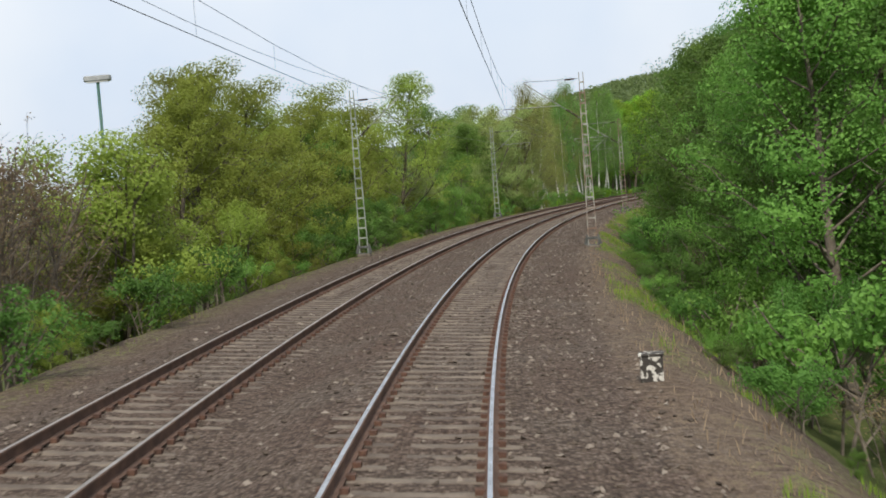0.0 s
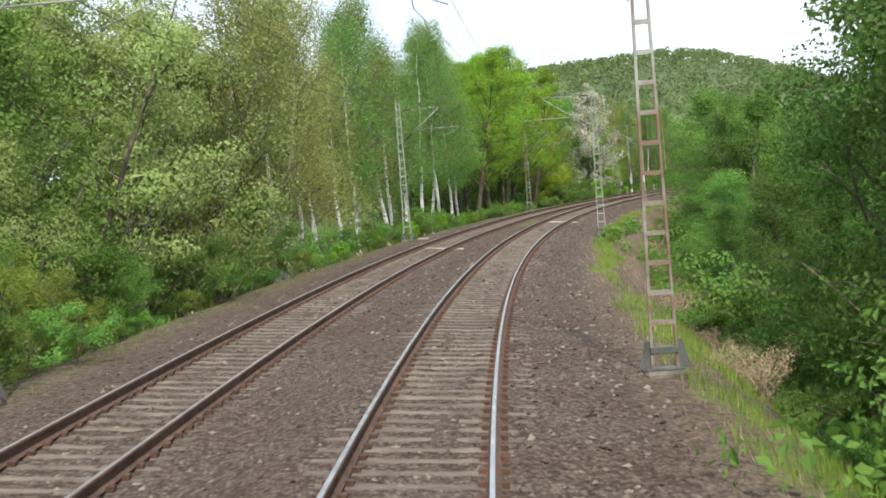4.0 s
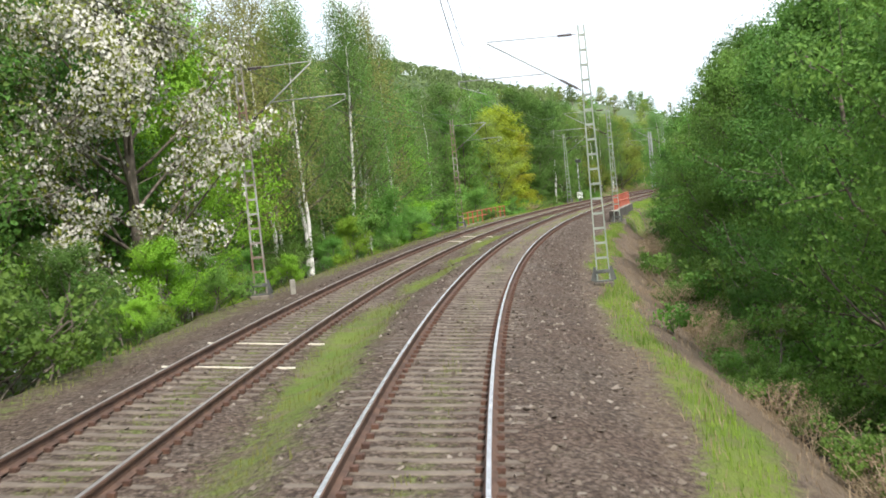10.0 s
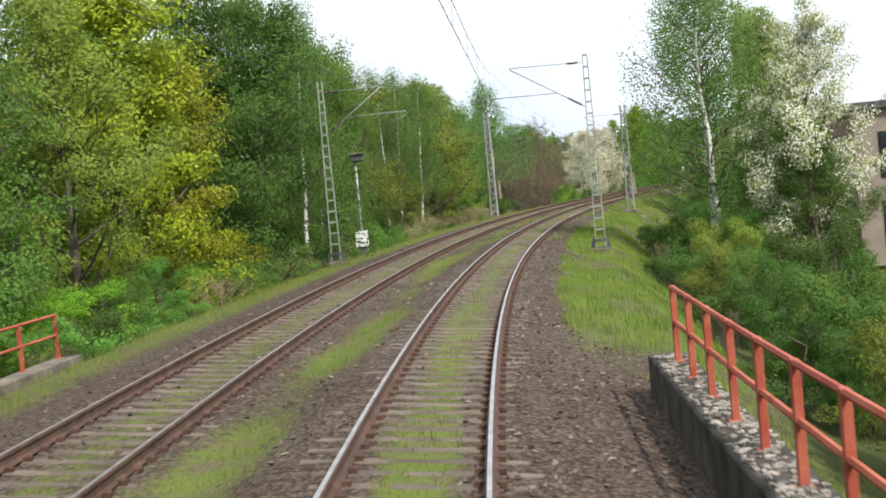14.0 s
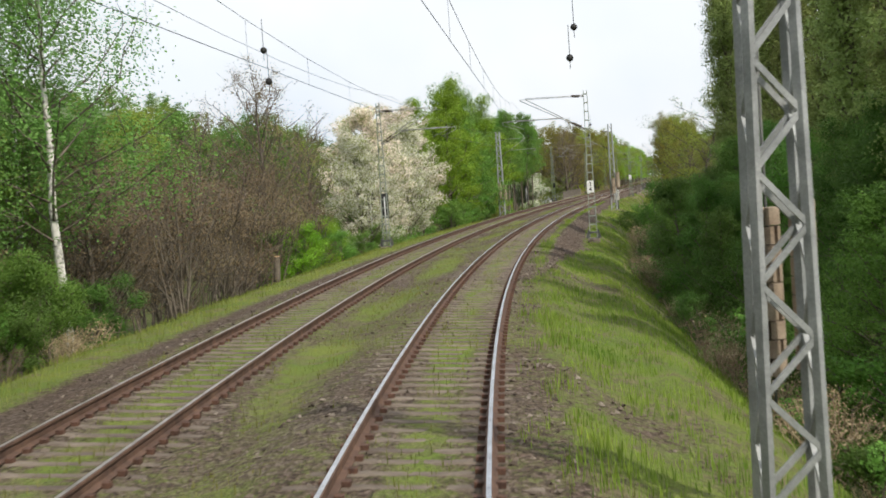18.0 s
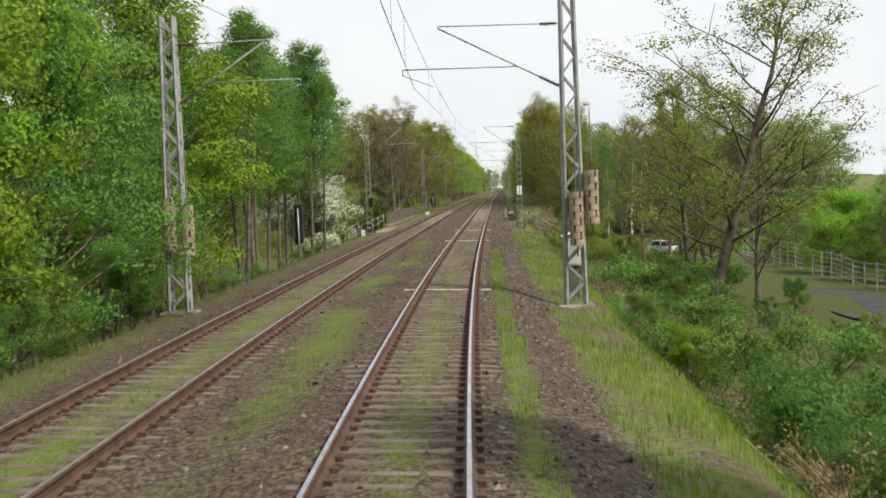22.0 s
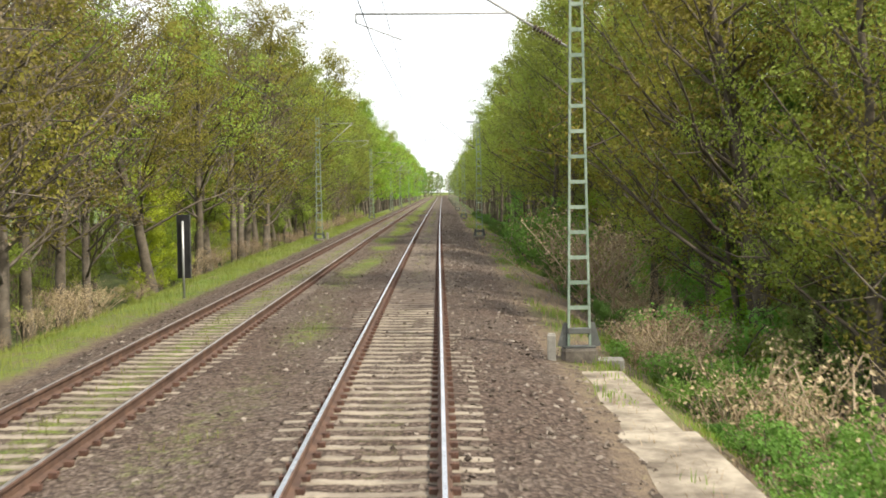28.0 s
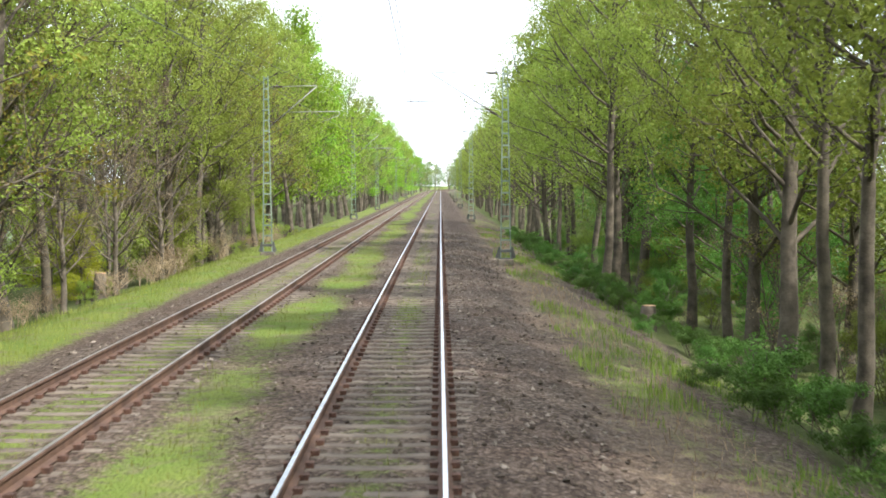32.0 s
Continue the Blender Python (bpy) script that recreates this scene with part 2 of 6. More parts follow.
def foliage(name, dark, light, amount=0.38, dry=None, rough=0.55):
    """Leaves: clumps, leaves and trees a little different, light through them."""
    m, nt, p = material(name)
    geo, info = nt.nodes.new("ShaderNodeNewGeometry"), nt.nodes.new("ShaderNodeObjectInfo")
    clump = noise_of(nt, geo.outputs["Position"], 0.55, 2.0)
    fac = mixed(nt, 0.62, geo.outputs["Random Per Island"], ramp_of(nt, clump, (0.33, 0.0), (0.67, 1.0)))
    col = ramp_of(nt, fac, (0.0, dark), (1.0, light))
    hue = node(nt, "ShaderNodeHueSaturation", Saturation=1.0)
    add = nt.nodes.new("ShaderNodeMapRange")
    add.inputs["To Min"].default_value, add.inputs["To Max"].default_value = 0.482, 0.512
    nt.links.new(info.outputs["Random"], add.inputs["Value"])
    nt.links.new(add.outputs["Result"], hue.inputs["Hue"])
    val = nt.nodes.new("ShaderNodeMapRange")
    val.inputs["To Min"].default_value, val.inputs["To Max"].default_value = 0.75, 1.25
    nt.links.new(info.outputs["Random"], val.inputs["Value"])
    nt.links.new(val.outputs["Result"], hue.inputs["Value"])
    nt.links.new(col, hue.inputs["Color"])
    nt.links.new(hue.outputs["Color"], p.inputs["Base Color"])
    p.inputs["Roughness"].default_value = rough
    p.inputs["Specular IOR Level"].default_value = 0.25
    tr = nt.nodes.new("ShaderNodeBsdfTranslucent")
    nt.links.new(hue.outputs["Color"], tr.inputs["Color"])
    mx = nt.nodes.new("ShaderNodeMixShader")
    mx.inputs[0].default_value = amount
    nt.links.new(p.outputs["BSDF"], mx.inputs[1])
    nt.links.new(tr.outputs["BSDF"], mx.inputs[2])
    nt.links.new(mx.outputs["Shader"], nt.nodes["Material Output"].inputs["Surface"])
    return m


def ground_material():
    """Ballast, bare path, grass and woodland floor, laid out by the cover attribute."""
    m, nt, p = material("ground_cover")
    vec = coords(nt, False)
    cov = nt.nodes.new("ShaderNodeAttribute")
    cov.attribute_name = "cover"
    sep = nt.nodes.new("ShaderNodeSeparateColor")
    nt.links.new(cov.outputs["Color"], sep.inputs["Color"])
    vor = node(nt, "ShaderNodeTexVoronoi", Scale=17.0)
    nt.links.new(vec, vor.inputs["Vector"])
    n1, n2, n3 = noise_of(nt, vec, 0.35), noise_of(nt, vec, 5.0), noise_of(nt, vec, 40.0)
    stones = ramp_of(nt, sep_value(nt, vor.outputs["Color"]), (0.0, (0.068, 0.055, 0.047)), (0.5, (0.128, 0.104, 0.088)), (1.0, (0.225, 0.194, 0.168)))
    tint = ramp_of(nt, n1, (0.3, (0.85, 0.72, 0.66)), (0.7, (1.0, 0.97, 0.93)))
    stones = mixed(nt, 1.0, stones, tint, "MULTIPLY")
    # shade between the stones put into the colour: darker away from each cell centre
    gap_shade = ramp_of(nt, vor.outputs["Distance"], (0.25, (1.0, 1.0, 1.0)), (0.75, (0.45, 0.42, 0.4)))
    stones = mixed(nt, 1.0, stones, gap_shade, "MULTIPLY")
    path = mixed(nt, 0.5, ramp_of(nt, n2, (0.3, (0.075, 0.055, 0.04)), (0.7, (0.19, 0.142, 0.10))), ramp_of(nt, n3, (0.3, (0.06, 0.045, 0.032)), (0.7, (0.27, 0.205, 0.145))))
    n4 = noise_of(nt, vec, 1.3, 3.0)
    grass = mixed(nt, 0.5, ramp_of(nt, n1, (0.3, (0.09, 0.16, 0.018)), (0.7, (0.20, 0.22, 0.045))), ramp_of(nt, n3, (0.3, (0.035, 0.065, 0.012)), (0.75, (0.18, 0.23, 0.06))))
    grass = mixed(nt, ramp_of(nt, n4, (0.5, 0.0), (0.68, 0.75)), grass, path)
    floor = mixed(nt, 0.5, ramp_of(nt, n2, (0.35, (0.045, 0.07, 0.02)), (0.65, (0.125, 0.115, 0.05))), ramp_of(nt, n3, (0.3, (0.03, 0.055, 0.012)), (0.7, (0.12, 0.15, 0.045))))

    def mask(channel, wobble=1.0):
        a = nt.nodes.new("ShaderNodeMath")
        a.operation = "MULTIPLY_ADD"
        nt.links.new(mixed(nt, 0.45, n2, n3), a.inputs[0])
        a.inputs[1].default_value = wobble * 2
        nt.links.new(channel, a.inputs[2])
        r = nt.nodes.new("ShaderNodeMapRange")
        r.inputs["From Min"].default_value, r.inputs["From Max"].default_value = 0.5 + wobble - 0.2, 0.5 + wobble + 0.2
        nt.links.new(a.outputs[0], r.inputs["Value"])
        return r.outputs["Result"]

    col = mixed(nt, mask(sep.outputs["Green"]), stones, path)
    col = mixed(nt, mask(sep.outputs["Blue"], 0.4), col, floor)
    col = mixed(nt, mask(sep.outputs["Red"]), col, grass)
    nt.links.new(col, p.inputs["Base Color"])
    p.inputs["Roughness"].default_value = 0.95
    p.inputs["Specular IOR Level"].default_value = 0.15
    h = mixed(nt, 0.5, vor.outputs["Distance"], mixed(nt, 0.5, n3, n2))
    bumped(nt, p, h, 1.0, 0.07)
    return m


def sep_value(nt, color):
    s = nt.nodes.new("ShaderNodeSeparateColor")
    nt.links.new(color, s.inputs["Color"])
    return s.outputs["Red"]


GROUND = ground_material()
RUST = worn("rail_rust", (0.082, 0.05, 0.038), (0.155, 0.092, 0.065), 3.0, 40.0, 0.8, 0.15, 0.2, 0.004, False)
SHINE = worn("rail_shine", (0.46, 0.455, 0.46), (0.66, 0.655, 0.66), 2.0, 20.0, 0.27, 1.0, 0.02, 0.001, False)
SLEEPER = worn("sleeper_concrete", (0.10, 0.078, 0.063), (0.195, 0.16, 0.127), 1.6, 18.0, 0.9, 0.0, 0.35, 0.01, False)
PALE = worn("pale_timber", (0.62, 0.56, 0.46), (0.75, 0.70, 0.60), 3.0, 40.0, 0.85)
CLIP = worn("clip_rust", (0.07, 0.04, 0.03), (0.15, 0.08, 0.055), 9.0, 60.0, 0.8, 0.2, 0.2, 0.004, False)
STONE = worn("ballast_stone", (0.10, 0.085, 0.07), (0.46, 0.42, 0.37), 5.0, 60.0, 0.95, 0.0, 0.3, 0.01, False)
STEEL = worn("mast_paint", (0.24, 0.275, 0.235), (0.36, 0.395, 0.34), 1.6, 25.0, 0.7, 0.1, 0.15, 0.003, False)
GREEN_STEEL = worn("green_mast_paint", (0.17, 0.235, 0.18), (0.29, 0.36, 0.29), 1.6, 25.0, 0.7, 0.1, 0.15, 0.003, False)
RUSTY_STEEL = worn("rusty_mast_paint", (0.21, 0.14, 0.105), (0.36, 0.365, 0.33), 1.1, 25.0, 0.75, 0.1, 0.15, 0.003, False, 0.42, 0.62)
DARK_STEEL = worn("dark_steel", (0.07, 0.075, 0.07), (0.15, 0.155, 0.145), 2.0, 30.0, 0.65, 0.3, 0.15, 0.003, False)
CONCRETE = worn("concrete", (0.22, 0.205, 0.175), (0.36, 0.34, 0.295), 2.2, 30.0, 0.92, 0.0, 0.35, 0.01, False)
FOOT = worn("foot_concrete", (0.085, 0.072, 0.058), (0.215, 0.185, 0.15), 2.4, 24.0, 0.95, 0.0, 0.4, 0.015, False)
OLD_CONCRETE = worn("old_concrete", (0.12, 0.105, 0.085), (0.30, 0.27, 0.225), 1.4, 22.0, 0.95, 0.0, 0.4, 0.015, False)
WEIGHT = worn("weight_concrete", (0.27, 0.205, 0.15), (0.42, 0.35, 0.27), 3.0, 40.0, 0.92, 0.0, 0.3, 0.006, False)
WIRE = worn("wire_copper", (0.06, 0.065, 0.065), (0.10, 0.105, 0.10), 1.0, 10.0, 0.6, 0.5)
INSULATOR = worn("insulator_glaze", (0.05, 0.035, 0.03), (0.09, 0.06, 0.045), 5.0, 30.0, 0.25)
WHITE = worn("white_enamel", (0.74, 0.75, 0.74), (0.84, 0.85, 0.84), 3.0, 30.0, 0.45, 0.0, 0.05, 0.001)
BLACK = worn("black_paint", (0.012, 0.012, 0.013), (0.03, 0.03, 0.03), 4.0, 40.0, 0.6, 0.0, 0.05, 0.001)
RED = worn("red_rail_paint", (0.36, 0.075, 0.045), (0.50, 0.14, 0.085), 2.0, 30.0, 0.7, 0.0, 0.15, 0.002, False)
BARK = worn("bark", (0.085, 0.07, 0.054), (0.20, 0.17, 0.135), 3.0, 22.0, 0.95, 0.0, 0.6, 0.02)
OAK_BARK = worn("oak_bark", (0.06, 0.05, 0.038), (0.155, 0.13, 0.098), 2.5, 18.0, 0.95, 0.0, 0.6, 0.02)
BIRCH_BARK = worn("birch_bark", (0.06, 0.055, 0.05), (0.72, 0.70, 0.66), 3.5, 14.0, 0.8, 0.0, 0.3, 0.006, True, 0.36, 0.47)
LEAF = foliage("leaf_fresh", (0.082, 0.19, 0.03), (0.195, 0.36, 0.07), 0.45)
LEAF_LIGHT = foliage("leaf_light", (0.085, 0.18, 0.035), (0.19, 0.335, 0.08))
LEAF_DEEP = foliage("leaf_deep", (0.052, 0.122, 0.02), (0.13, 0.25, 0.05), 0.45)
LEAF_BRIGHT = foliage("leaf_bright", (0.13, 0.28, 0.015), (0.27, 0.46, 0.045))
LEAF_OLIVE = foliage("leaf_olive", (0.15, 0.20, 0.028), (0.30, 0.375, 0.07), 0.46)
LEAF_GREY = foliage("leaf_grey", (0.16, 0.22, 0.06), (0.32, 0.39, 0.13))
LEAF_GOLD = foliage("leaf_gold", (0.185, 0.235, 0.013), (0.41, 0.45, 0.04))
LEAF_AMBER = foliage("leaf_amber", (0.14, 0.138, 0.018), (0.305, 0.285, 0.05), 0.42)
LEAF_PALE = foliage("leaf_pale", (0.19, 0.215, 0.06), (0.37, 0.395, 0.125), 0.42)
LEAF_BROWN = foliage("bud_brown", (0.14, 0.10, 0.055), (0.25, 0.195, 0.11), 0.3)
BLOSSOM = foliage("blossom", (0.50, 0.49, 0.40), (0.82, 0.805, 0.72), 0.3)
PINK_BLOSSOM = foliage("pink_blossom", (0.62, 0.53, 0.46), (0.88, 0.80, 0.72), 0.3)
GRASS = foliage("grass_blade", (0.09, 0.13, 0.02), (0.29, 0.31, 0.075), 0.35)
DRY = foliage("dry_stalk", (0.22, 0.155, 0.085), (0.44, 0.35, 0.22), 0.25)
GREEN_GRASS = foliage("green_grass_blade", (0.07, 0.14, 0.014), (0.25, 0.33, 0.05), 0.35)
STRAW = worn("straw_stem", (0.24, 0.17, 0.10), (0.46, 0.37, 0.26), 4.0, 30.0, 0.9)
ARM = worn("bracket_steel", (0.26, 0.265, 0.255), (0.40, 0.405, 0.39), 2.0, 30.0, 0.6, 0.3, 0.15, 0.003, False)
DULL_HEAD = worn("rail_dull", (0.26, 0.235, 0.215), (0.40, 0.38, 0.36), 2.0, 20.0, 0.45, 0.8, 0.02, 0.001, False)


# ---- ground ----
def cover(s, lat):
    """How much grass, bare path and woodland floor lie on the ballast."""
    s, lat = np.asarray(s, float), np.asarray(lat, float)
    wob = 0.35 * np.sin(s * 0.21) + 0.25 * np.sin(s * 0.53 + 1.0) + 0.2 * np.sin(s * 1.3)
    between = 0.88 * np.exp(-((lat + 2.3 + 0.25 * np.sin(s * 0.17)) / 0.78) ** 2)
    inside = np.exp(-(lat / 0.45) ** 2)
    inside_l = np.exp(-((lat + GAP) / 0.5) ** 2)
    patch = 0.55 + 0.55 * np.sin(s * 0.37 + 2 * np.sin(s * 0.11)) + 0.25 * np.sin(s * 0.9 + lat)
    g1 = np.interp(s, [0, 150, 190, 300, 400, 480, 590, 640, 720, 790], [0, 0, 0.8, 0.85, 0.9, 0.9, 0.6, 0.05, 0.6, 1.1])
    g2 = np.interp(s, [0, 205, 235, 260, 330, 420, 480, 545, 600, 640, 700, 790], [0, 0, 0.75, 0.3, 0.95, 0.85, 0.9, 0.7, 0.45, 0.3, 0.25, 0.6])
    g3 = np.interp(s, [0, 200, 240, 400, 470, 560, 640, 700, 760], [0, 0, 0.4, 0.6, 0.8, 0.75, 0.3, 0.6, 0.6])
    red = between * g1 * (0.55 + 0.6 * patch) + inside * g2 * (0.7 + 0.35 * patch) + inside_l * g3
    lush = np.interp(s, [0, 340, 380, 420, 520, 545, 580, 610], [0, 0, 0.55, 1, 1, 0.45, 0.35, 0.0])
    beside = np.exp(-((lat - 1.5) / 0.32) ** 2) * np.interp(s, [400, 440, 500, 570, 610], [0, 0.5, 0.85, 0.8, 0])
    red = np.maximum(red, beside * (0.75 + 0.25 * wob))
    red = np.maximum(red, lush * (0.45 + 0.3 * wob) * smooth(lat, -6.2, -5.4) * (1 - smooth(lat, 1.5, 2.2)) * 0.8)
    # right verge
    strip = smooth(s, 120, 150) * (1 - smooth(s, 325, 335))
    start = np.interp(s, [0, 348, 353, 400, 425, 442, 465, 490, 540, 600, 640, 700, 860], [3.3, 3.3, 1.9, 1.8, 2.1, 1.45, 1.3, 2.8, 2.6, 2.4, 2.9, 2.9, 3.0])
    verge = smooth(lat, start - 0.3, start + 0.5)
    red = np.maximum(red, (1 - strip) * verge * (1 - smooth(lat, 5.6, 7.2)) * (np.interp(s, [0, 110, 340, 360, 480, 520, 600, 640, 690, 720], [0.26, 0.55, 0.55, 0.6, 0.68, 0.62, 0.5, 0.4, 0.4, 0.34]) + 0.3 * wob + 0.22 * np.sin(lat * 3 + s * 0.8) * np.sin(s * 0.31 + lat)))
    crest = 3.75 + 0.2 * np.sin(s * 0.3) + 0.15 * np.sin(s * 0.83)
    red = np.maximum(red, strip * np.exp(-((lat - crest) / 0.5) ** 2) * (0.95 + 0.3 * wob))
    # left verge
    vl = smooth(-lat, 6.4, 7.2) * (1 - smooth(-lat, 9.0, 10.5))
    red = np.maximum(red, vl * np.interp(s, [0, 330, 400, 520, 560, 640, 700, 760], [0.3, 0.4, 0.95, 1.0, 0.35, 0.4, 0.9, 0.95]))
    green = smooth(lat, 2.3, 3.0) * (1 - smooth(lat, 4.2, 5.4)) * np.interp(s, [0, 90, 200, 300, 360, 420, 560, 610, 640, 690, 740], [0.55, 0.4, 0.5, 0.5, 0.2, 0.2, 0.4, 0.6, 0.75, 0.75, 0.5])
    green = np.maximum(green, strip * smooth(lat, 4.2, 4.6) * (1 - smooth(lat, 5.8, 6.8)) * 0.8)
    green = np.maximum(green, smooth(-lat, 6.1, 6.8) * (1 - smooth(-lat, 8.0, 9.0)) * np.interp(s, [0, 320, 400, 600, 640, 690, 720], [0.35, 0.3, 0.1, 0.3, 0.8, 0.8, 0.1]))
    blue = np.maximum(smooth(lat, 5.2 + strip, 7.0 + strip), smooth(-lat, 8.6, 10.5))
    far = smooth(np.abs(lat), 70, 140)
    red = np.maximum(red, far * 0.9)
    return np.clip(np.stack([red, green, blue, np.ones_like(red)], -1), 0, 1)


def make_ground():
    ss = np.concatenate([np.arange(-110, -10, 10.0), np.arange(-10, 900, 1.5), np.arange(900, 1300, 8.0), np.arange(1300, 3500, 60.0)])
    fine = np.concatenate([np.arange(-14, -6.4, 0.6), np.arange(-6.4, 2.8, 0.23), np.arange(2.8, 10, 0.5)])
    ll = np.concatenate([[-2600, -1500, -800, -450, -250, -150, -90, -60, -40, -30, -24, -19, -16], fine, [11, 13, 16, 20, 26, 34, 45, 60, 90, 140, 220, 330, 430]])
    gs, gl = np.meshgrid(ss, ll, indexing="ij")
    x, y = plan(gs, gl)
    z = soil(gs, gl)
    rng = np.random.default_rng(3)
    stony = (np.abs(gl + 2) < 5.4)
    z = z + np.where(stony, rng.normal(0, 0.008, z.shape), rng.normal(0, 0.03, z.shape) * (np.abs(gl) < 14))
    v = np.stack([x, y, z], -1).reshape(-1, 3)
    n, k = gs.shape
    i = (np.arange(n - 1)[:, None] * k + np.arange(k - 1)[None]).ravel()
    f = np.stack([i, i + 1, i + k + 1, i + k], -1)
    me = mesh_np("ground", v, f, GROUND, None, True)
    att = me.color_attributes.new("cover", "FLOAT_COLOR", "POINT")
    att.data.foreach_set("color", cover(gs, gl).reshape(-1, 4).astype(np.float32).ravel())
    return tagged(new("ground", me), "brown ballast, bare path and grassy embankment along the railway", "ground", kind="structure")


make_ground()


# ---- the two tracks ----
PROFILE = [(-0.026, 0.0), (0.022, 0.0), (0.036, -0.006), (0.036, -0.038), (0.009, -0.052), (0.009, -0.14), (0.075, -0.158), (0.075, -0.172), (-0.075, -0.172), (-0.075, -0.158), (-0.009, -0.14), (-0.009, -0.052), (-0.036, -0.038), (-0.036, -0.007)]


def rail_mesh(lat, centre):
    ss = np.concatenate([np.arange(-20, 900, 2.0), np.arange(900, 2400, 25.0)])
    k = len(PROFILE)
    lats = lat + np.array([p[0] for p in PROFILE])
    gs, gl = np.meshgrid(ss, lats, indexing="ij")
    x, y = plan(gs, gl)
    z = -(gl - centre) * cant(gs) + np.array([p[1] for p in PROFILE])[None] + (DROP if centre else 0)
    v = np.stack([x, y, z], -1).reshape(-1, 3)
    i = np.arange(len(ss) - 1)[:, None] * k
    j = np.arange(k)[None]
    f = np.stack([i + j, i + (j + 1) % k, i + k + (j + 1) % k, i + k + j], -1).reshape(-1, 4)
    index = np.tile(np.where(np.arange(k) == 0, 1, 0), len(ss) - 1)
    return mesh_np("rail", v, f, [RUST, DULL_HEAD if centre else SHINE], index)


def sleeper_mesh(name, mat, width=0.22):
    """A concrete sleeper, lower in the middle, its top edges chamfered; the top of the rail seat at z = 0."""
    xs = np.array([-1.3, -1.28, -0.5, -0.35, 0.35, 0.5, 1.28, 1.3])
    top = np.array([-0.05, -0.03, 0.0, -0.012, -0.012, 0.0, -0.03, -0.05])
    w = width / 2
    v = []
    for x, t in zip(xs, top):
        v += [(x, -w, -0.2), (x, -w, t - 0.02), (x, -w + 0.025, t), (x, w - 0.025, t), (x, w, t - 0.02), (x, w, -0.2)]
    f = []
    for i in range(len(xs) - 1):
        for j in range(5):
            a = i * 6 + j
            f.append((a, a + 6, a + 7, a + 1))
    n = (len(xs) - 1) * 6
    f += [(0, 1, 4, 5), (1, 2, 3, 4), (n, n + 5, n + 4, n + 1), (n + 1, n + 4, n + 3, n + 2)]
    return mesh_np(name, np.array(v), np.array(f), mat)


def sleeper_pose(s, centre):
    r = float(cant(s))
    x, y = plan(s, centre)
    return Matrix.Translation((float(x), float(y), -0.183 + (DROP if centre else 0))) @ Matrix.Rotation(-float(heading(s)), 4, "Z") @ Matrix.Rotation(math.atan(r), 4, "Y")


CONC = sleeper_mesh("sleeper", SLEEPER)
CLEAN = worn("clean_sleeper", (0.14, 0.115, 0.088), (0.31, 0.265, 0.205), 1.6, 30.0, 0.9, 0.0, 0.35, 0.01, False)
CONC_CLEAN = sleeper_mesh("clean_sleeper", CLEAN)
_bm = bmesh.new()
for _a, _b in ((-1.24, -0.9), (0.9, 1.24)):
    box(_bm, (_a, -0.03, -0.02), (_b, 0.03, 0.012))
for _i in range(6):
    _u = -0.63 + 0.21 * _i
    _w = 0.012 * math.sin(_i * 1.3)
    box(_bm, (_u, -0.032 + _w, -0.02), (_u + 0.21, 0.026 + _w, 0.01))
WHITE_EDGE = bpy.data.meshes.new("white_edge")
_bm.to_mesh(WHITE_EDGE)
_bm.free()
WHITE_EDGE.materials.append(PALE)
PALE_AT = {0: (181.8, 182.4, 561.6, 596.4, 613.8), 1: (157.2, 258.6, 262.2, 306.6, 312.0)}


def joined(me, poses, name, mat):
    v0 = np.array([v.co[:] for v in me.vertices])
    f0 = [tuple(p.vertices) for p in me.polygons]
    f0 = np.array([f if len(f) == 4 else (*f, f[-1]) for f in f0])
    vs, fs = [], []
    for i, m in enumerate(poses):
        m = np.array(m)
        vs.append(v0 @ m[:3, :3].T + m[:3, 3])
        fs.append(f0 + i * len(v0))
    return mesh_np(name, np.concatenate(vs), np.concatenate(fs), mat)


def make_track(which, centre, label):
    track = tagged(empty("railway_track", spot(0, centre, 0)), label, "railway track", kind="structure")
    inv = track.matrix_basis.inverted()
    for side in (-0.7535, 0.7535):
        hang("rail", rail_mesh(centre + side, centre), track, "rust-brown rail with a bright worn head", inv)
    rest, blocks = [], []
    rng = random.Random(5 + which)
    k = 0
    for i in range(-20, 2100):
        s = i * 0.6
        m = sleeper_pose(s + rng.uniform(-0.015, 0.015), centre)
        pale = any(abs(s - q) < 0.31 for q in PALE_AT[which])
        if s < 900:
            for side in (-0.7535, 0.7535):
                for o in (-0.11, 0.11):
                    blocks.append(m @ Matrix.Translation((side + o, 0, 0.02)))
        if pale:
            pale_one = hang("sleeper", CONC, track, "sleeper with whitened edges", inv @ m)
            hang("white_edge", WHITE_EDGE, pale_one, "", Matrix.Translation((0, -0.05, 0.0)))
        elif 0 <= s < 72 or 640 <= s < 700:
            hang("sleeper", CONC_CLEAN if s > 600 else CONC, track, "", inv @ m)
        else:
            rest.append(m)
    tagged(hang("sleepers_beyond", joined(CONC, rest, "sleepers_beyond", SLEEPER), track, "long row of dusty concrete sleepers", inv), kind="stuff")
    bm = boxed((-0.045, -0.06, -0.03), (0.045, 0.06, 0.03), 0.0)
    clip = bpy.data.meshes.new("clip")
    bm.to_mesh(clip)
    bm.free()
    tagged(hang("rail_fastenings", joined(clip, blocks, "rail_fastenings", CLIP), track, "small rusty fastenings along both rails", inv), kind="stuff")


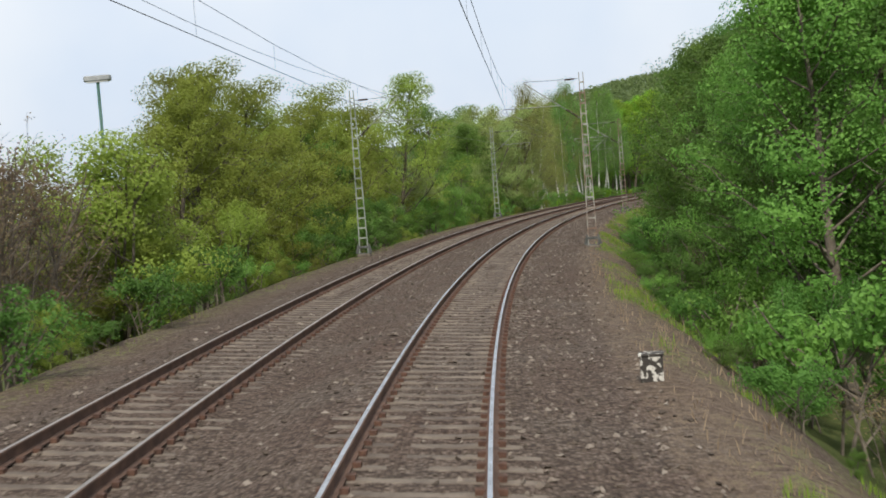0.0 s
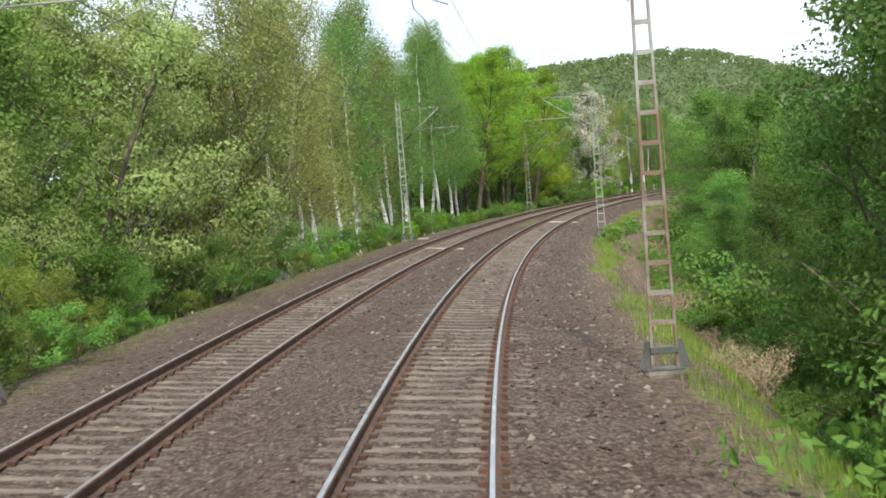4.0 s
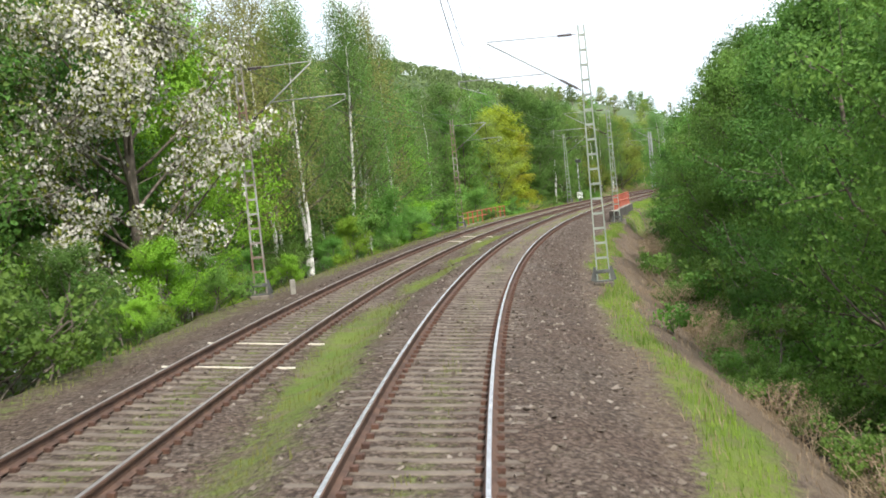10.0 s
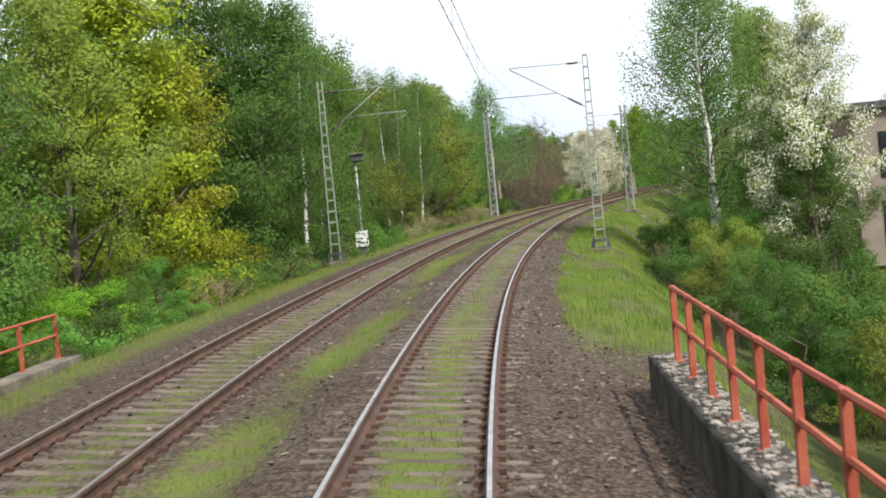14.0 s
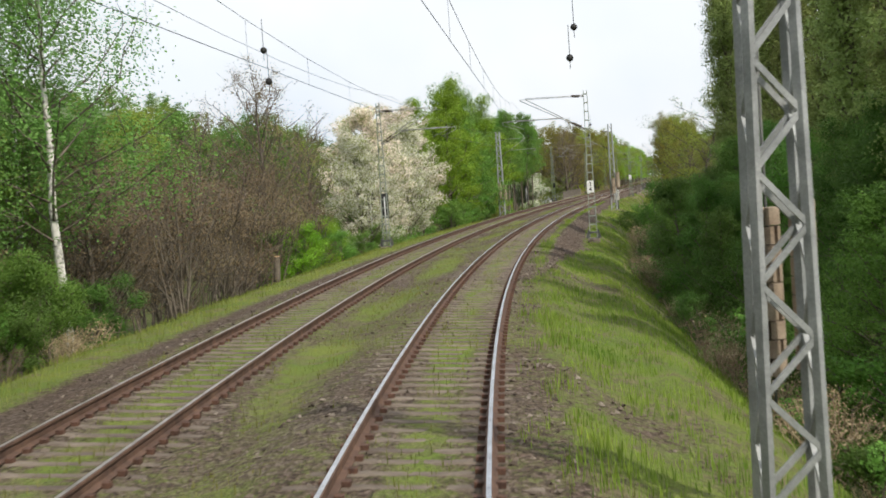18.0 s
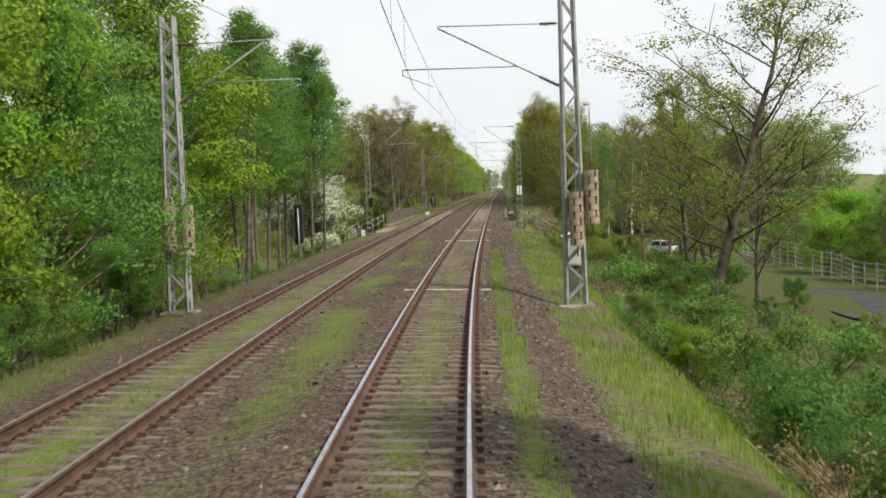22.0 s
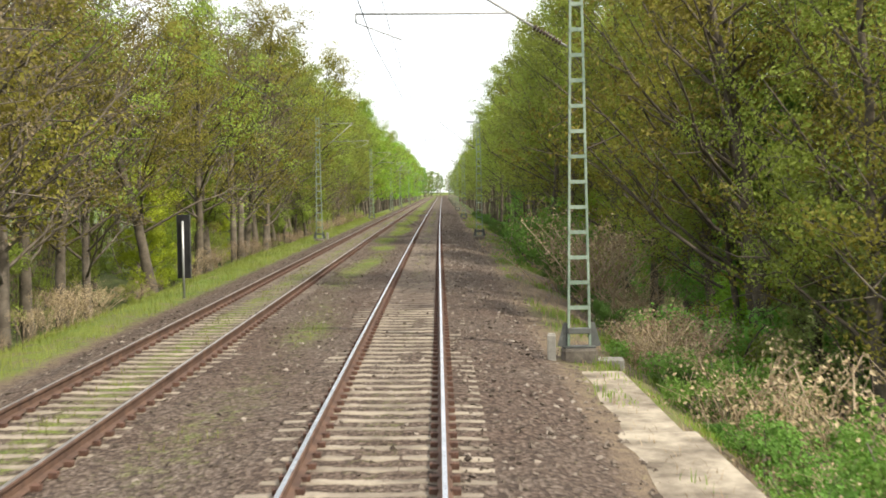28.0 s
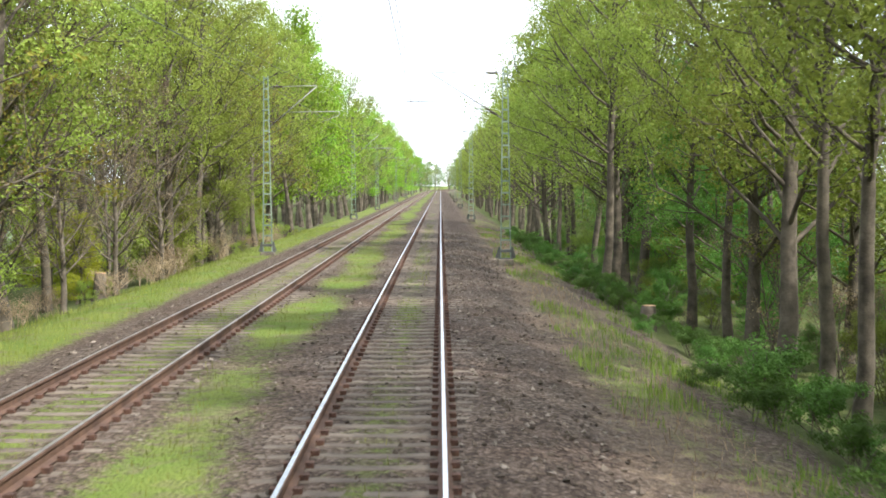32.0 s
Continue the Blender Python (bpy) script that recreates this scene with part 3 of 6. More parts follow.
def make_stones():
    rng = np.random.default_rng(11)
    n = 60000
    s = rng.uniform(2, 840, n)
    lat = np.where(rng.random(n) < 0.45, rng.uniform(0.9, 3.2, n), rng.uniform(-6.3, 1.0, n))
    keep = cover(s, lat)[:, 0] < 0.45
    for c in (0.0, -GAP):
        for side in (-0.7535, 0.7535):
            keep &= np.abs(lat - c - side) > 0.14
    s, lat = s[keep], lat[keep]
    n = len(s)
    x, y = plan(s, lat)
    z = soil(s, lat)
    size = rng.uniform(0.022, 0.05, n)
    base = np.array([(1, 0, 0), (-1, 0, 0), (0, 1, 0), (0, -1, 0), (0, 0, 1), (0, 0, -1.0)])
    tri = np.array([(0, 2, 4), (2, 1, 4), (1, 3, 4), (3, 0, 4), (2, 0, 5), (1, 2, 5), (3, 1, 5), (0, 3, 5)])
    v = base[None] * rng.uniform(0.55, 1.25, (n, 6, 1)) + rng.normal(0, 0.25, (n, 6, 3))
    v = v * size[:, None, None] * np.array([1.15, 1.15, 0.8])
    v += np.stack([x, y, z + size * 0.25], -1)[:, None]
    f = (np.arange(n)[:, None, None] * 6 + tri[None]).reshape(-1, 3)
    me = mesh_np("ballast_stones", v.reshape(-1, 3), f, BALLAST)
    tagged(new("ballast_stones", me), "loose reddish-grey crushed stones of the track bed", "ballast", kind="stuff")


def ballast_material():
    m, nt, p = material("ballast_loose")
    geo = nt.nodes.new("ShaderNodeNewGeometry")
    col = ramp_of(nt, geo.outputs["Random Per Island"], (0.0, (0.055, 0.043, 0.034)), (0.6, (0.13, 0.104, 0.083)), (1.0, (0.25, 0.215, 0.18)))
    nt.links.new(col, p.inputs["Base Color"])
    p.inputs["Roughness"].default_value = 0.95
    p.inputs["Specular IOR Level"].default_value = 0.2
    return m


BALLAST = ballast_material()


# ---- masts and overhead line ----
def lattice_mast(s, lat, face, top=7.4, rusty=False, plate=None, foot=None, double=False):
    """A ladder mast of two tapering channels with batten plates on a concrete foot; face -1: its arm goes to the left."""
    mat = RUSTY_STEEL if rusty else GREEN_STEEL if s > 600 else STEEL
    ground = float(soil(s, lat))
    base = 0.16 if foot is None else foot - ground
    height = top - ground
    mast = tagged(empty("catenary_mast", spot(s, lat, ground)), ("rust-streaked" if rusty else "grey-green") + " steel ladder mast on a concrete foot", "mast", "catenary masts")
    part("foundation", boxed((-0.32, -0.3, -0.6), (0.32, 0.3, base), 0.04), FOOT, mast, "weathered concrete foot")
    part("base_plate", boxed((-0.3, -0.15, base), (0.3, 0.15, base + 0.035), 0.008), DARK_STEEL, mast, "dark rusty base plate")
    part("base_box", boxed((-0.22, -0.075, base + 0.26), (0.22, 0.075, base + 0.37), 0.01), DARK_STEEL, mast, "dark rusty base box")
    w0, w1 = 0.215, 0.105

    def wide(z):
        return w0 + (w1 - w0) * z / height

    for sx in (-1, 1):
        bm = bmesh.new()
        a, b = Vector((sx * w0, 0, base)), Vector((sx * w1, 0, height))
        section = [(0.006, -0.05), (0.006, 0.05), (-0.036, 0.05), (-0.036, 0.042), (-0.006, 0.042), (-0.006, -0.042), (-0.036, -0.042), (-0.036, -0.05)]
        rings = [[bm.verts.new(c + Vector((sx * u, v, 0))) for u, v in section] for c in (a, b)]
        for i in range(8):
            bm.faces.new((rings[0][i], rings[0][(i + 1) % 8], rings[1][(i + 1) % 8], rings[1][i]))
        bm.faces.new(rings[1])
        bmesh.ops.recalc_face_normals(bm, faces=list(bm.faces))
        part("leg", bm, mat, mast)
        bm = bmesh.new()
        bar(bm, (sx * (w0 + 0.13), 0, base + 0.02), (sx * (w0 + 0.01), 0, base + 0.46), 0.014, 0.13)
        bar(bm, (sx * (w0 + 0.02), 0, base + 0.02), (sx * (w0 + 0.01), 0, base + 0.4), 0.03, 0.12)
        part("foot_brace", bm, DARK_STEEL, mast, "dark rusty foot brace")
    z = base + 0.75
    while z < height:
        w = wide(z)
        plates = boxed((-w, -0.057, z - 0.034), (w, -0.051, z + 0.034)) if s < 900 or z < base + 0.8 else plates
        box(plates, (-w, 0.053, z - 0.034), (w, 0.059, z + 0.034))
        z += 0.47
        if s < 900 or z >= height:
            part("batten", plates, mat, mast)
    for y in (-0.45, 0.45) if double else (0.0,):
        cantilever(mast, s, lat, face, ground, height, abs(lat - wire_lat(s, 0.0 if face < 0 else -GAP)) + (0.35 if y > 0 else 0.0), y)
    if plate:
        sign = part("distance_plate", boxed((-0.185, -0.012, -0.32), (0.185, 0.0, 0.32), 0.004), WHITE, mast, "white distance plate with black digits", Matrix.Translation((-0.02, -0.14, float(np.interp(s, [222, 499, 623], [2.0, 2.2, 2.36])) - ground)))
        for i, d in enumerate(plate):
            if d == "1":
                bm = boxed((0.0, -0.117, -0.002), (0.04, 0.117, 0.002))
                bar(bm, (0.02, 0.105, 0.0), (-0.055, 0.055, 0.0), 0.036, 0.004)
                me = bpy.data.meshes.new("digit")
                bm.to_mesh(me)
                bm.free()
            else:
                cu = bpy.data.curves.new("digit", "FONT")
                cu.body, cu.size, cu.align_x, cu.align_y, cu.extrude, cu.offset = d, 0.31, "CENTER", "CENTER", 0.002, 0.004
                ob = bpy.data.objects.new("digit", cu)
                scene.collection.objects.link(ob)
                me = bpy.data.meshes.new_from_object(ob.evaluated_get(bpy.context.evaluated_depsgraph_get()))
                bpy.data.objects.remove(ob)
            me.materials.append(BLACK)
            hang("digit", me, sign, "", Matrix.Translation((0, -0.017, 0.135 - 0.28 * i)) @ Matrix.Rotation(radians(90), 4, "X"))
    return mast


def wire_lat(s, centre):
    """Where the contact wire is held at a mast."""
    if centre:
        return centre + float(np.interp(s, [0, 450, 700, 800], [-0.25, -0.25, 0.1, 0.15]))
    return float(np.interp(s, [0, 61, 114, 222, 277, 438, 499, 560, 623, 692, 754, 813, 873], [0.1, 0.05, -0.15, -0.1, -0.2, -0.25, -0.4, -0.7, 0.2, -0.45, 0.15, -0.3, 0.2]))


def insulator(a, b, mast):
    """A ribbed insulator between two points."""
    bm = bmesh.new()
    a, b = Vector(a), Vector(b)
    n = 9
    for i in range(n):
        p, q = a.lerp(b, i / n), a.lerp(b, (i + 0.55) / n)
        bar(bm, p, q, 0.11, 0.11, 0, 8)
    bar(bm, a, b, 0.05, 0.05, 0, 6)
    part("insulator", bm, INSULATOR, mast, "dark ribbed insulator")


def cantilever(mast, s, lat, face, ground, height, reach, y=0.0):
    """The bracket: a strut, a top tube and the steady arm over the track; y: how far along the line it sits."""
    wire = 5.5 - ground
    e = face * reach
    o = face * 0.16
    shift = Vector((0, y, 0))
    knee = Vector((face * (reach - 0.7), 0, 7.12 - ground)) + shift
    a = Vector((o, 0, 5.35 - ground)) + shift
    d = (knee - a).normalized()
    if y:
        part("spreader", boxed((o - 0.04, min(0, y), 5.3 - ground), (o + 0.04, max(0, y), 5.38 - ground)), ARM, mast)
        part("spreader", boxed((o - 0.04, min(0, y), 7.08 - ground), (o + 0.04, max(0, y), 7.16 - ground)), ARM, mast)
    insulator(a + d * 0.15, a + d * 0.75, mast)
    part("strut", barred(a, knee, 0.05, 0.05, 6), ARM, mast)
    t0 = Vector((o, 0, 7.12 - ground)) + shift
    insulator(t0 + Vector((face * 0.15, 0, 0)), t0 + Vector((face * 0.6, 0, 0)), mast)
    part("top_tube", barred(t0, knee + Vector((0, 0, 0.04)), 0.035, 0.035, 6), ARM, mast)
    p = a.lerp(knee, 0.36)
    end = Vector((face * (reach + 0.3), y, p.z + 0.02))
    part("register_tube", barred(p, end, 0.04, 0.04, 6), ARM, mast)
    part("drop_bracket", barred(end, end - Vector((0, 0, 0.16)), 0.03, 0.03, 6), ARM, mast)
    part("steady_arm", barred(end - Vector((0, 0, 0.16)), (e - face * 0.55, y, wire + 0.02), 0.025, 0.025, 6), ARM, mast)


def truss_mast(s, lat, face, weights, height=8.6):
    """A heavy tension mast: four legs with cross bracing and stacked counterweights on a wheel."""
    ground = float(soil(s, lat))
    mast = tagged(empty("tension_mast", spot(s, lat, ground)), "grey steel cross-braced tension mast with stacked concrete counterweights", "mast", "catenary masts")
    base = (-0.57 if lat > 0 and s < 500 else ground + 0.08) - ground
    part("foundation", boxed((-0.52, -0.52, -0.9), (0.52, 0.52, base), 0.04), OLD_CONCRETE, mast, "weathered concrete foot")
    w0, w1, d0, d1 = 0.265, 0.17, 0.25, 0.16
    corners = [(-1, -1), (1, -1), (1, 1), (-1, 1)]
    for sx, sy in corners:
        part("leg", barred((sx * w0, sy * d0, base - 0.02), (sx * w1, sy * d1, height), 0.085), GALV, mast)
    z, flip = base + 0.1, 1
    while z < height - 0.5:
        z2 = z + 0.52
        wa, wb = w0 + (w1 - w0) * z / height, w0 + (w1 - w0) * z2 / height
        da, db = d0 + (d1 - d0) * z / height, d0 + (d1 - d0) * z2 / height
        for sy in (-1, 1):
            part("brace", barred((-wa * flip, sy * da, z), (wb * flip, sy * db, z2), 0.055, 0.055), GALV, mast)
        for sx in (-1, 1):
            part("brace", barred((sx * wa, -da * flip, z), (sx * wb, db * flip, z2), 0.055, 0.055), GALV, mast)
        z, flip = z2, -flip
    cantilever(mast, s, lat, face, ground, height, abs(lat - wire_lat(s, 0.0 if face < 0 else -GAP)))
    wide = 0.13 if s < 500 else 0.195
    for x, y, lo, n in weights:
        st = part("counterweight", barred((x, y, lo - 0.3), (x, y, lo + 0.19 * n + 1.6), 0.03, 0.03, 6), DARK_STEEL, mast, "hanging rod with stacked weights")
        for i in range(n):
            bm = bmesh.new()
            z = lo + i * 0.185
            rim = [(wide * math.sin(a), -wide * math.cos(a)) for a in (math.radians(v) for v in range(5, 356, 18))]
            rim += [(-wide * 0.07, -wide * 0.3), (wide * 0.07, -wide * 0.3)]
            lo_r = [bm.verts.new((x + u, y + v, z)) for u, v in rim]
            hi_r = [bm.verts.new((x + u, y + v, z + 0.172)) for u, v in rim]
            k = len(rim)
            for j in range(k):
                bm.faces.new((lo_r[j], lo_r[(j + 1) % k], hi_r[(j + 1) % k], hi_r[j]))
            bm.faces.new(lo_r[::-1])
            bm.faces.new(hi_r)
            part("weight_disc", bm, WEIGHT, st, "brown concrete weight disc", Matrix.Translation((x, y, 0)) @ Matrix.Rotation(radians(35 if i % 2 else -20), 4, "Z") @ Matrix.Translation((-x, -y, 0)))
    return mast


GALV = worn("galvanised_steel", (0.27, 0.285, 0.285), (0.43, 0.445, 0.445), 2.2, 30.0, 0.55, 0.4, 0.15, 0.003, False)
RIGHT_MASTS = [4.0, 61.0, 114.5, 168.5, 222.3, 277.0, 329.5, 384.0, 438.3, 499.0, 560.6, 623.6, 692.0, 753.8, 813.0, 873.0, 935.0, 998.0, 1062.0, 1130.0]
LEFT_MASTS = [2.0, 62.5, 114.0, 168.0, 222.0, 277.0, 330.0, 386.0, 439.4, 500.0, 562.0, 619.5, 688.6, 754.0, 820.0, 880.0, 925.0, 995.0, 1062.0, 1130.0]


def make_masts():
    plates = {222.3: "12", 499.0: "14", 623.6: "16"}
    for s in RIGHT_MASTS:
        if s in (438.3, 560.6):
            truss_mast(s, 3.58, -1, [(0.06, -0.48, 1.72, 8), (0.5, -0.35, 2.3, 8)] if s > 500 else [(0.02, 0.62, 1.45, 9), (0.36, 0.6, 1.5, 9)])
        else:
            foot = float(np.interp(s, [0, 61, 114, 168, 330, 384, 499, 623, 692], [-0.4, -0.38, -0.45, -0.66, -0.75, -0.4, -0.6, -0.4, -0.25]))
            lattice_mast(s, float(np.interp(s, [61, 168, 330, 499, 692], [3.36, 3.38, 3.55, 3.53, 3.33])), -1, 7.4, s < 150, plates.get(s), foot, s == 499.0)
    for s in LEFT_MASTS:
        if s in (439.4, 562.0):
            truss_mast(s, -7.7 if s < 500 else -7.8, 1, [(0.5, 0.5, 1.5, 8)] if s < 500 else [(-0.1, -0.5, 1.9, 8), (0.4, -0.4, 1.7, 8)])
        else:
            foot = float(np.interp(s, [62, 277, 386, 500, 619, 754], [-0.1, -0.18, -0.12, -0.4, -0.35, -0.3]))
            mast = lattice_mast(s, float(np.interp(s, [62, 277, 500, 619, 754], [-7.4, -7.55, -8.0, -7.5, -7.05])), 1, 7.6, 200 < s < 340, None, foot, s == 500.0)
            if s == 619.5:
                part("back_board", boxed((0.0, -0.16, 2.1), (0.3, -0.13, 2.75), 0.005), BLACK, mast, "black board seen from behind")


def wire_mesh(points, radius=0.008):
    v, f = tube(points, np.full(len(points), radius), 4)
    return v, f


def make_wires():
    for centre, masts in ((0.0, RIGHT_MASTS), (-GAP, LEFT_MASTS)):
        line = tagged(new("overhead_line"), "dark overhead contact line with messenger wire and droppers", "overhead wire")
        drops, contact, mess = [], [], []
        for i, (a, b) in enumerate(zip(masts[:-1], masts[1:])):
            k = 9
            for j in range(k):
                u = j / k
                p, q = np.array(plan(a, wire_lat(a, centre))), np.array(plan(b, wire_lat(b, centre)))
                x, y = p * (1 - u) + q * u
                contact.append((float(x), float(y), 5.5))
                sag = 7.0 - 0.95 * 4 * u * (1 - u)
                mess.append((float(x), float(y), sag))
                if j:
                    drops.append((contact[-1], mess[-1]))
        for nm, pts, r in (("contact_wire", contact, 0.008), ("messenger_wire", mess, 0.007)):
            v, f = wire_mesh(pts, r)
            hang(nm, mesh_np(nm, v, f, WIRE), line)
        for a, b in drops:
            part("dropper", barred(a, b, 0.005), WIRE, line)
    # feeder on the outer masts
    pts = []
    for a, b in zip(LEFT_MASTS[:-1], LEFT_MASTS[1:]):
        for j in range(8):
            u = j / 8
            p, q = np.array(plan(a, -7.2)), np.array(plan(b, -7.2))
            x, y = p * (1 - u) + q * u
            pts.append((float(x), float(y), 7.9 - 0.7 * 4 * u * (1 - u)))
    v, f = wire_mesh(pts, 0.008)
    tagged(new("feeder_wire", mesh_np("feeder_wire", v, f, WIRE)), "dark feeder wire sagging between the outer masts", "overhead wire")


make_masts()
make_wires()


# ---- trees ----
def unit(v):
    return v / (np.linalg.norm(v, axis=-1, keepdims=True) + 1e-9)


def leaf_cloud(rng, centres, per, spread, size, droop=0.0, flat=0.72):
    """Clumps of folded leaves round the centres, mostly facing out of their clump."""
    n = len(centres) * per
    out = unit(rng.normal(0, 1, (n, 3)))
    r = np.repeat(rng.uniform(0.6, 1.25, len(centres)), per)[:, None] * spread * rng.uniform(0.35, 1.0, (n, 1)) ** 0.5
    c = np.repeat(centres, per, 0) + out * r * np.array([1, 1, flat + droop])
    if droop:
        c[:, 2] -= np.abs(rng.normal(0, droop, n)) * 0.7
    hub = np.array([0, 0, centres[:, 2].mean() * 0.85])
    nrm = unit(out * 0.75 + unit(c - hub) * 0.6 + rng.normal(0, 0.33, (n, 3)) + np.array([0, 0, 0.3]))
    d = unit(np.cross(nrm, rng.normal(0, 1, (n, 3))) + np.array([0, 0, -0.3]))
    w = unit(np.cross(nrm, d))
    ln = rng.uniform(0.65, 1.4, n)[:, None] * size
    tip, base = c + d * ln * 0.55 - nrm * ln * 0.1, c - d * ln * 0.45
    left, right = c + w * ln * 0.33 + nrm * ln * 0.08, c - w * ln * 0.33 + nrm * ln * 0.08
    v = np.stack([base, right, tip, left], 1).reshape(-1, 3)
    f = np.arange(n * 4).reshape(-1, 4)
    return v, f


def skeleton_tree(rng, height, crown_base, width, limbs, lean=0.06, trunk_r=0.16, up=0.5, twigs=4, column=False, stems=1):
    """Trunk, limbs and twigs as tubes; returns the wood's arrays and the twig ends."""
    vs, fs, ends, tag, n = [], [], [], [], 0

    def add(points, radii, sides):
        nonlocal n
        v, f = tube(points, radii, sides)
        vs.append(v)
        fs.append(f + n)
        tag.append(np.full(len(f), 0 if sides == (7 if stems == 1 else 5) and radii[0] >= trunk_r * 0.4 else 1))
        n += len(v)

    for st in range(stems):
        off = np.array([0, 0, 0.0]) if stems == 1 else np.append(rng.normal(0, 0.25, 2), 0)
        lean_dir = rng.normal(0, lean if stems == 1 else 0.22, 2)
        k = 9
        zz = np.linspace(-0.3, height * (0.93 if stems == 1 else rng.uniform(0.7, 0.95)), k)
        wob = np.cumsum(rng.normal(0, 0.025 * height / k * 2, (k, 2)), 0)
        trunk = np.stack([off[0] + lean_dir[0] * zz + wob[:, 0], off[1] + lean_dir[1] * zz + wob[:, 1], zz], 1)
        r0 = trunk_r if stems == 1 else trunk_r * rng.uniform(0.5, 0.8)
        add(trunk, np.concatenate([[r0 * 1.35], r0 * (1 - np.linspace(0.05, 0.95, k - 1) ** 1.1)]) + 0.008, 7 if stems == 1 else 5)
        ends.append(trunk[-1])
        for i in range(max(3, limbs // stems)):
            u = (i + rng.uniform(0, 1)) / max(3, limbs // stems)
            z = crown_base + (height * 0.93 - crown_base) * u ** 1.1
            p0 = np.array([np.interp(z, trunk[:, 2], trunk[:, q]) for q in range(3)])
            az = i * 2.4 + rng.uniform(-0.5, 0.5)
            prof = (0.55 + 0.45 * math.sin(math.pi * min(1, 0.15 + 0.85 * u))) if not column else 1.0
            ln = width * prof * (1 - 0.55 * u) * rng.uniform(0.75, 1.2)
            ln = max(ln, width * 0.25)
            d = unit(np.array([math.cos(az), math.sin(az), up + 0.5 * u + rng.uniform(-0.15, 0.25)]))
            m = 5
            t = np.linspace(0, 1, m)[:, None]
            bend = np.array([0, 0, 0.18 * ln]) * t ** 2 + np.cumsum(rng.normal(0, 0.05 * ln, (m, 3)), 0) * t
            limb = p0 + d * ln * t + bend
            rl = max(min(0.014, 0.35 * trunk_r), r0 * 0.31 * (1 - 0.6 * u))
            add(limb, rl * (1 - 0.8 * t[:, 0]) + 0.006, 5)
            for j in range(twigs):
                tt = rng.uniform(0.3, 1.0)
                q0 = np.array([np.interp(tt, t[:, 0], limb[:, q]) for q in range(3)])
                dd = unit(d + rng.normal(0, 0.75, 3) + np.array([0, 0, 0.2]))
                tl = ln * rng.uniform(0.25, 0.5)
                q1 = q0 + dd * tl * 0.5 + rng.normal(0, 0.05 * tl, 3)
                q2 = q0 + dd * tl + np.array([0, 0, 0.08 * tl])
                add(np.array([q0, q1, q2]), np.array([rl * 0.35, rl * 0.25, rl * 0.1]) + (0.004 if trunk_r > 0.02 else 0.002), 3)
                ends += [q1, q2]
            ends += [limb[-1], limb[-2]]
    return np.concatenate(vs), np.concatenate(fs), np.array(ends), np.concatenate(tag)


KINDS = {}
FAR = {}


def kind(name, count, bark, leaf, height, crown_base, width, limbs, per, spread, size, label, category, droop=0.0, extra=None, share=0.6, flat=0.6, **more):
    """Prepares a few unlike trees of a kind."""
    made = []
    for i in range(count):
        rng = np.random.default_rng(sum(map(ord, name)) * 7 + i)
        v, f, ends, tag = skeleton_tree(rng, height, crown_base, width, limbs, **more)
        wood = mesh_np(name + "_wood", v, f, [bark, BARK if bark == BIRCH_BARK else bark], tag, True)
        near = ends[rng.random(len(ends)) < share]
        lv, lf = leaf_cloud(rng, near, int(per * 2.2), spread, size * 0.92, droop, flat)
        keep = lv[:, 2].reshape(-1, 4).min(1) > 0.02
        lv = lv.reshape(-1, 4, 3)[keep].reshape(-1, 3)
        mats, index = [leaf], None
        if extra:
            mats = [leaf, extra[0]]
            index = (rng.random(len(lv) // 4) < extra[1]).astype(np.int32)
        crown = mesh_np(name + "_crown", lv, np.arange(len(lv)).reshape(-1, 4), mats, index)
        made.append((wood, crown))
        pick = rng.random(len(ends)) < share * 0.75
        lv, lf = leaf_cloud(rng, ends[pick], max(2, int(per * 1.0)), spread * 1.05, size * 1.22, droop, flat)
        lv = lv.reshape(-1, 4, 3)[lv[:, 2].reshape(-1, 4).min(1) > 0.02].reshape(-1, 3)
        FAR[crown.name] = mesh_np(name + "_far_crown", lv, np.arange(len(lv)).reshape(-1, 4), mats, (rng.random(len(lv) // 4) < extra[1]).astype(np.int32) if extra else None)
    KINDS[name] = (made, height, label, category, width, bool(more.get("stems", 1) > 1))


WHOLE = {}


def one_piece(wood, crown):
    """Wood and leaves in one mesh, for clumps and for trees far back."""
    key = (wood.name, crown.name)
    if key not in WHOLE:
        v, f, mats, index, n = [], [], [], [], 0
        for me in (wood, crown):
            co = np.empty(len(me.vertices) * 3, np.float32)
            me.vertices.foreach_get("co", co)
            q = np.empty(len(me.polygons) * 4, np.int32)
            me.polygons.foreach_get("vertices", q)
            mi = np.empty(len(me.polygons), np.int32)
            me.polygons.foreach_get("material_index", mi)
            v.append(co.reshape(-1, 3))
            f.append(q.reshape(-1, 4) + n)
            index.append(mi + len(mats))
            mats += list(me.materials)
            n += len(me.vertices)
        WHOLE[key] = mesh_np(crown.name + "_whole", np.concatenate(v), np.concatenate(f), mats, np.concatenate(index))
    return WHOLE[key]


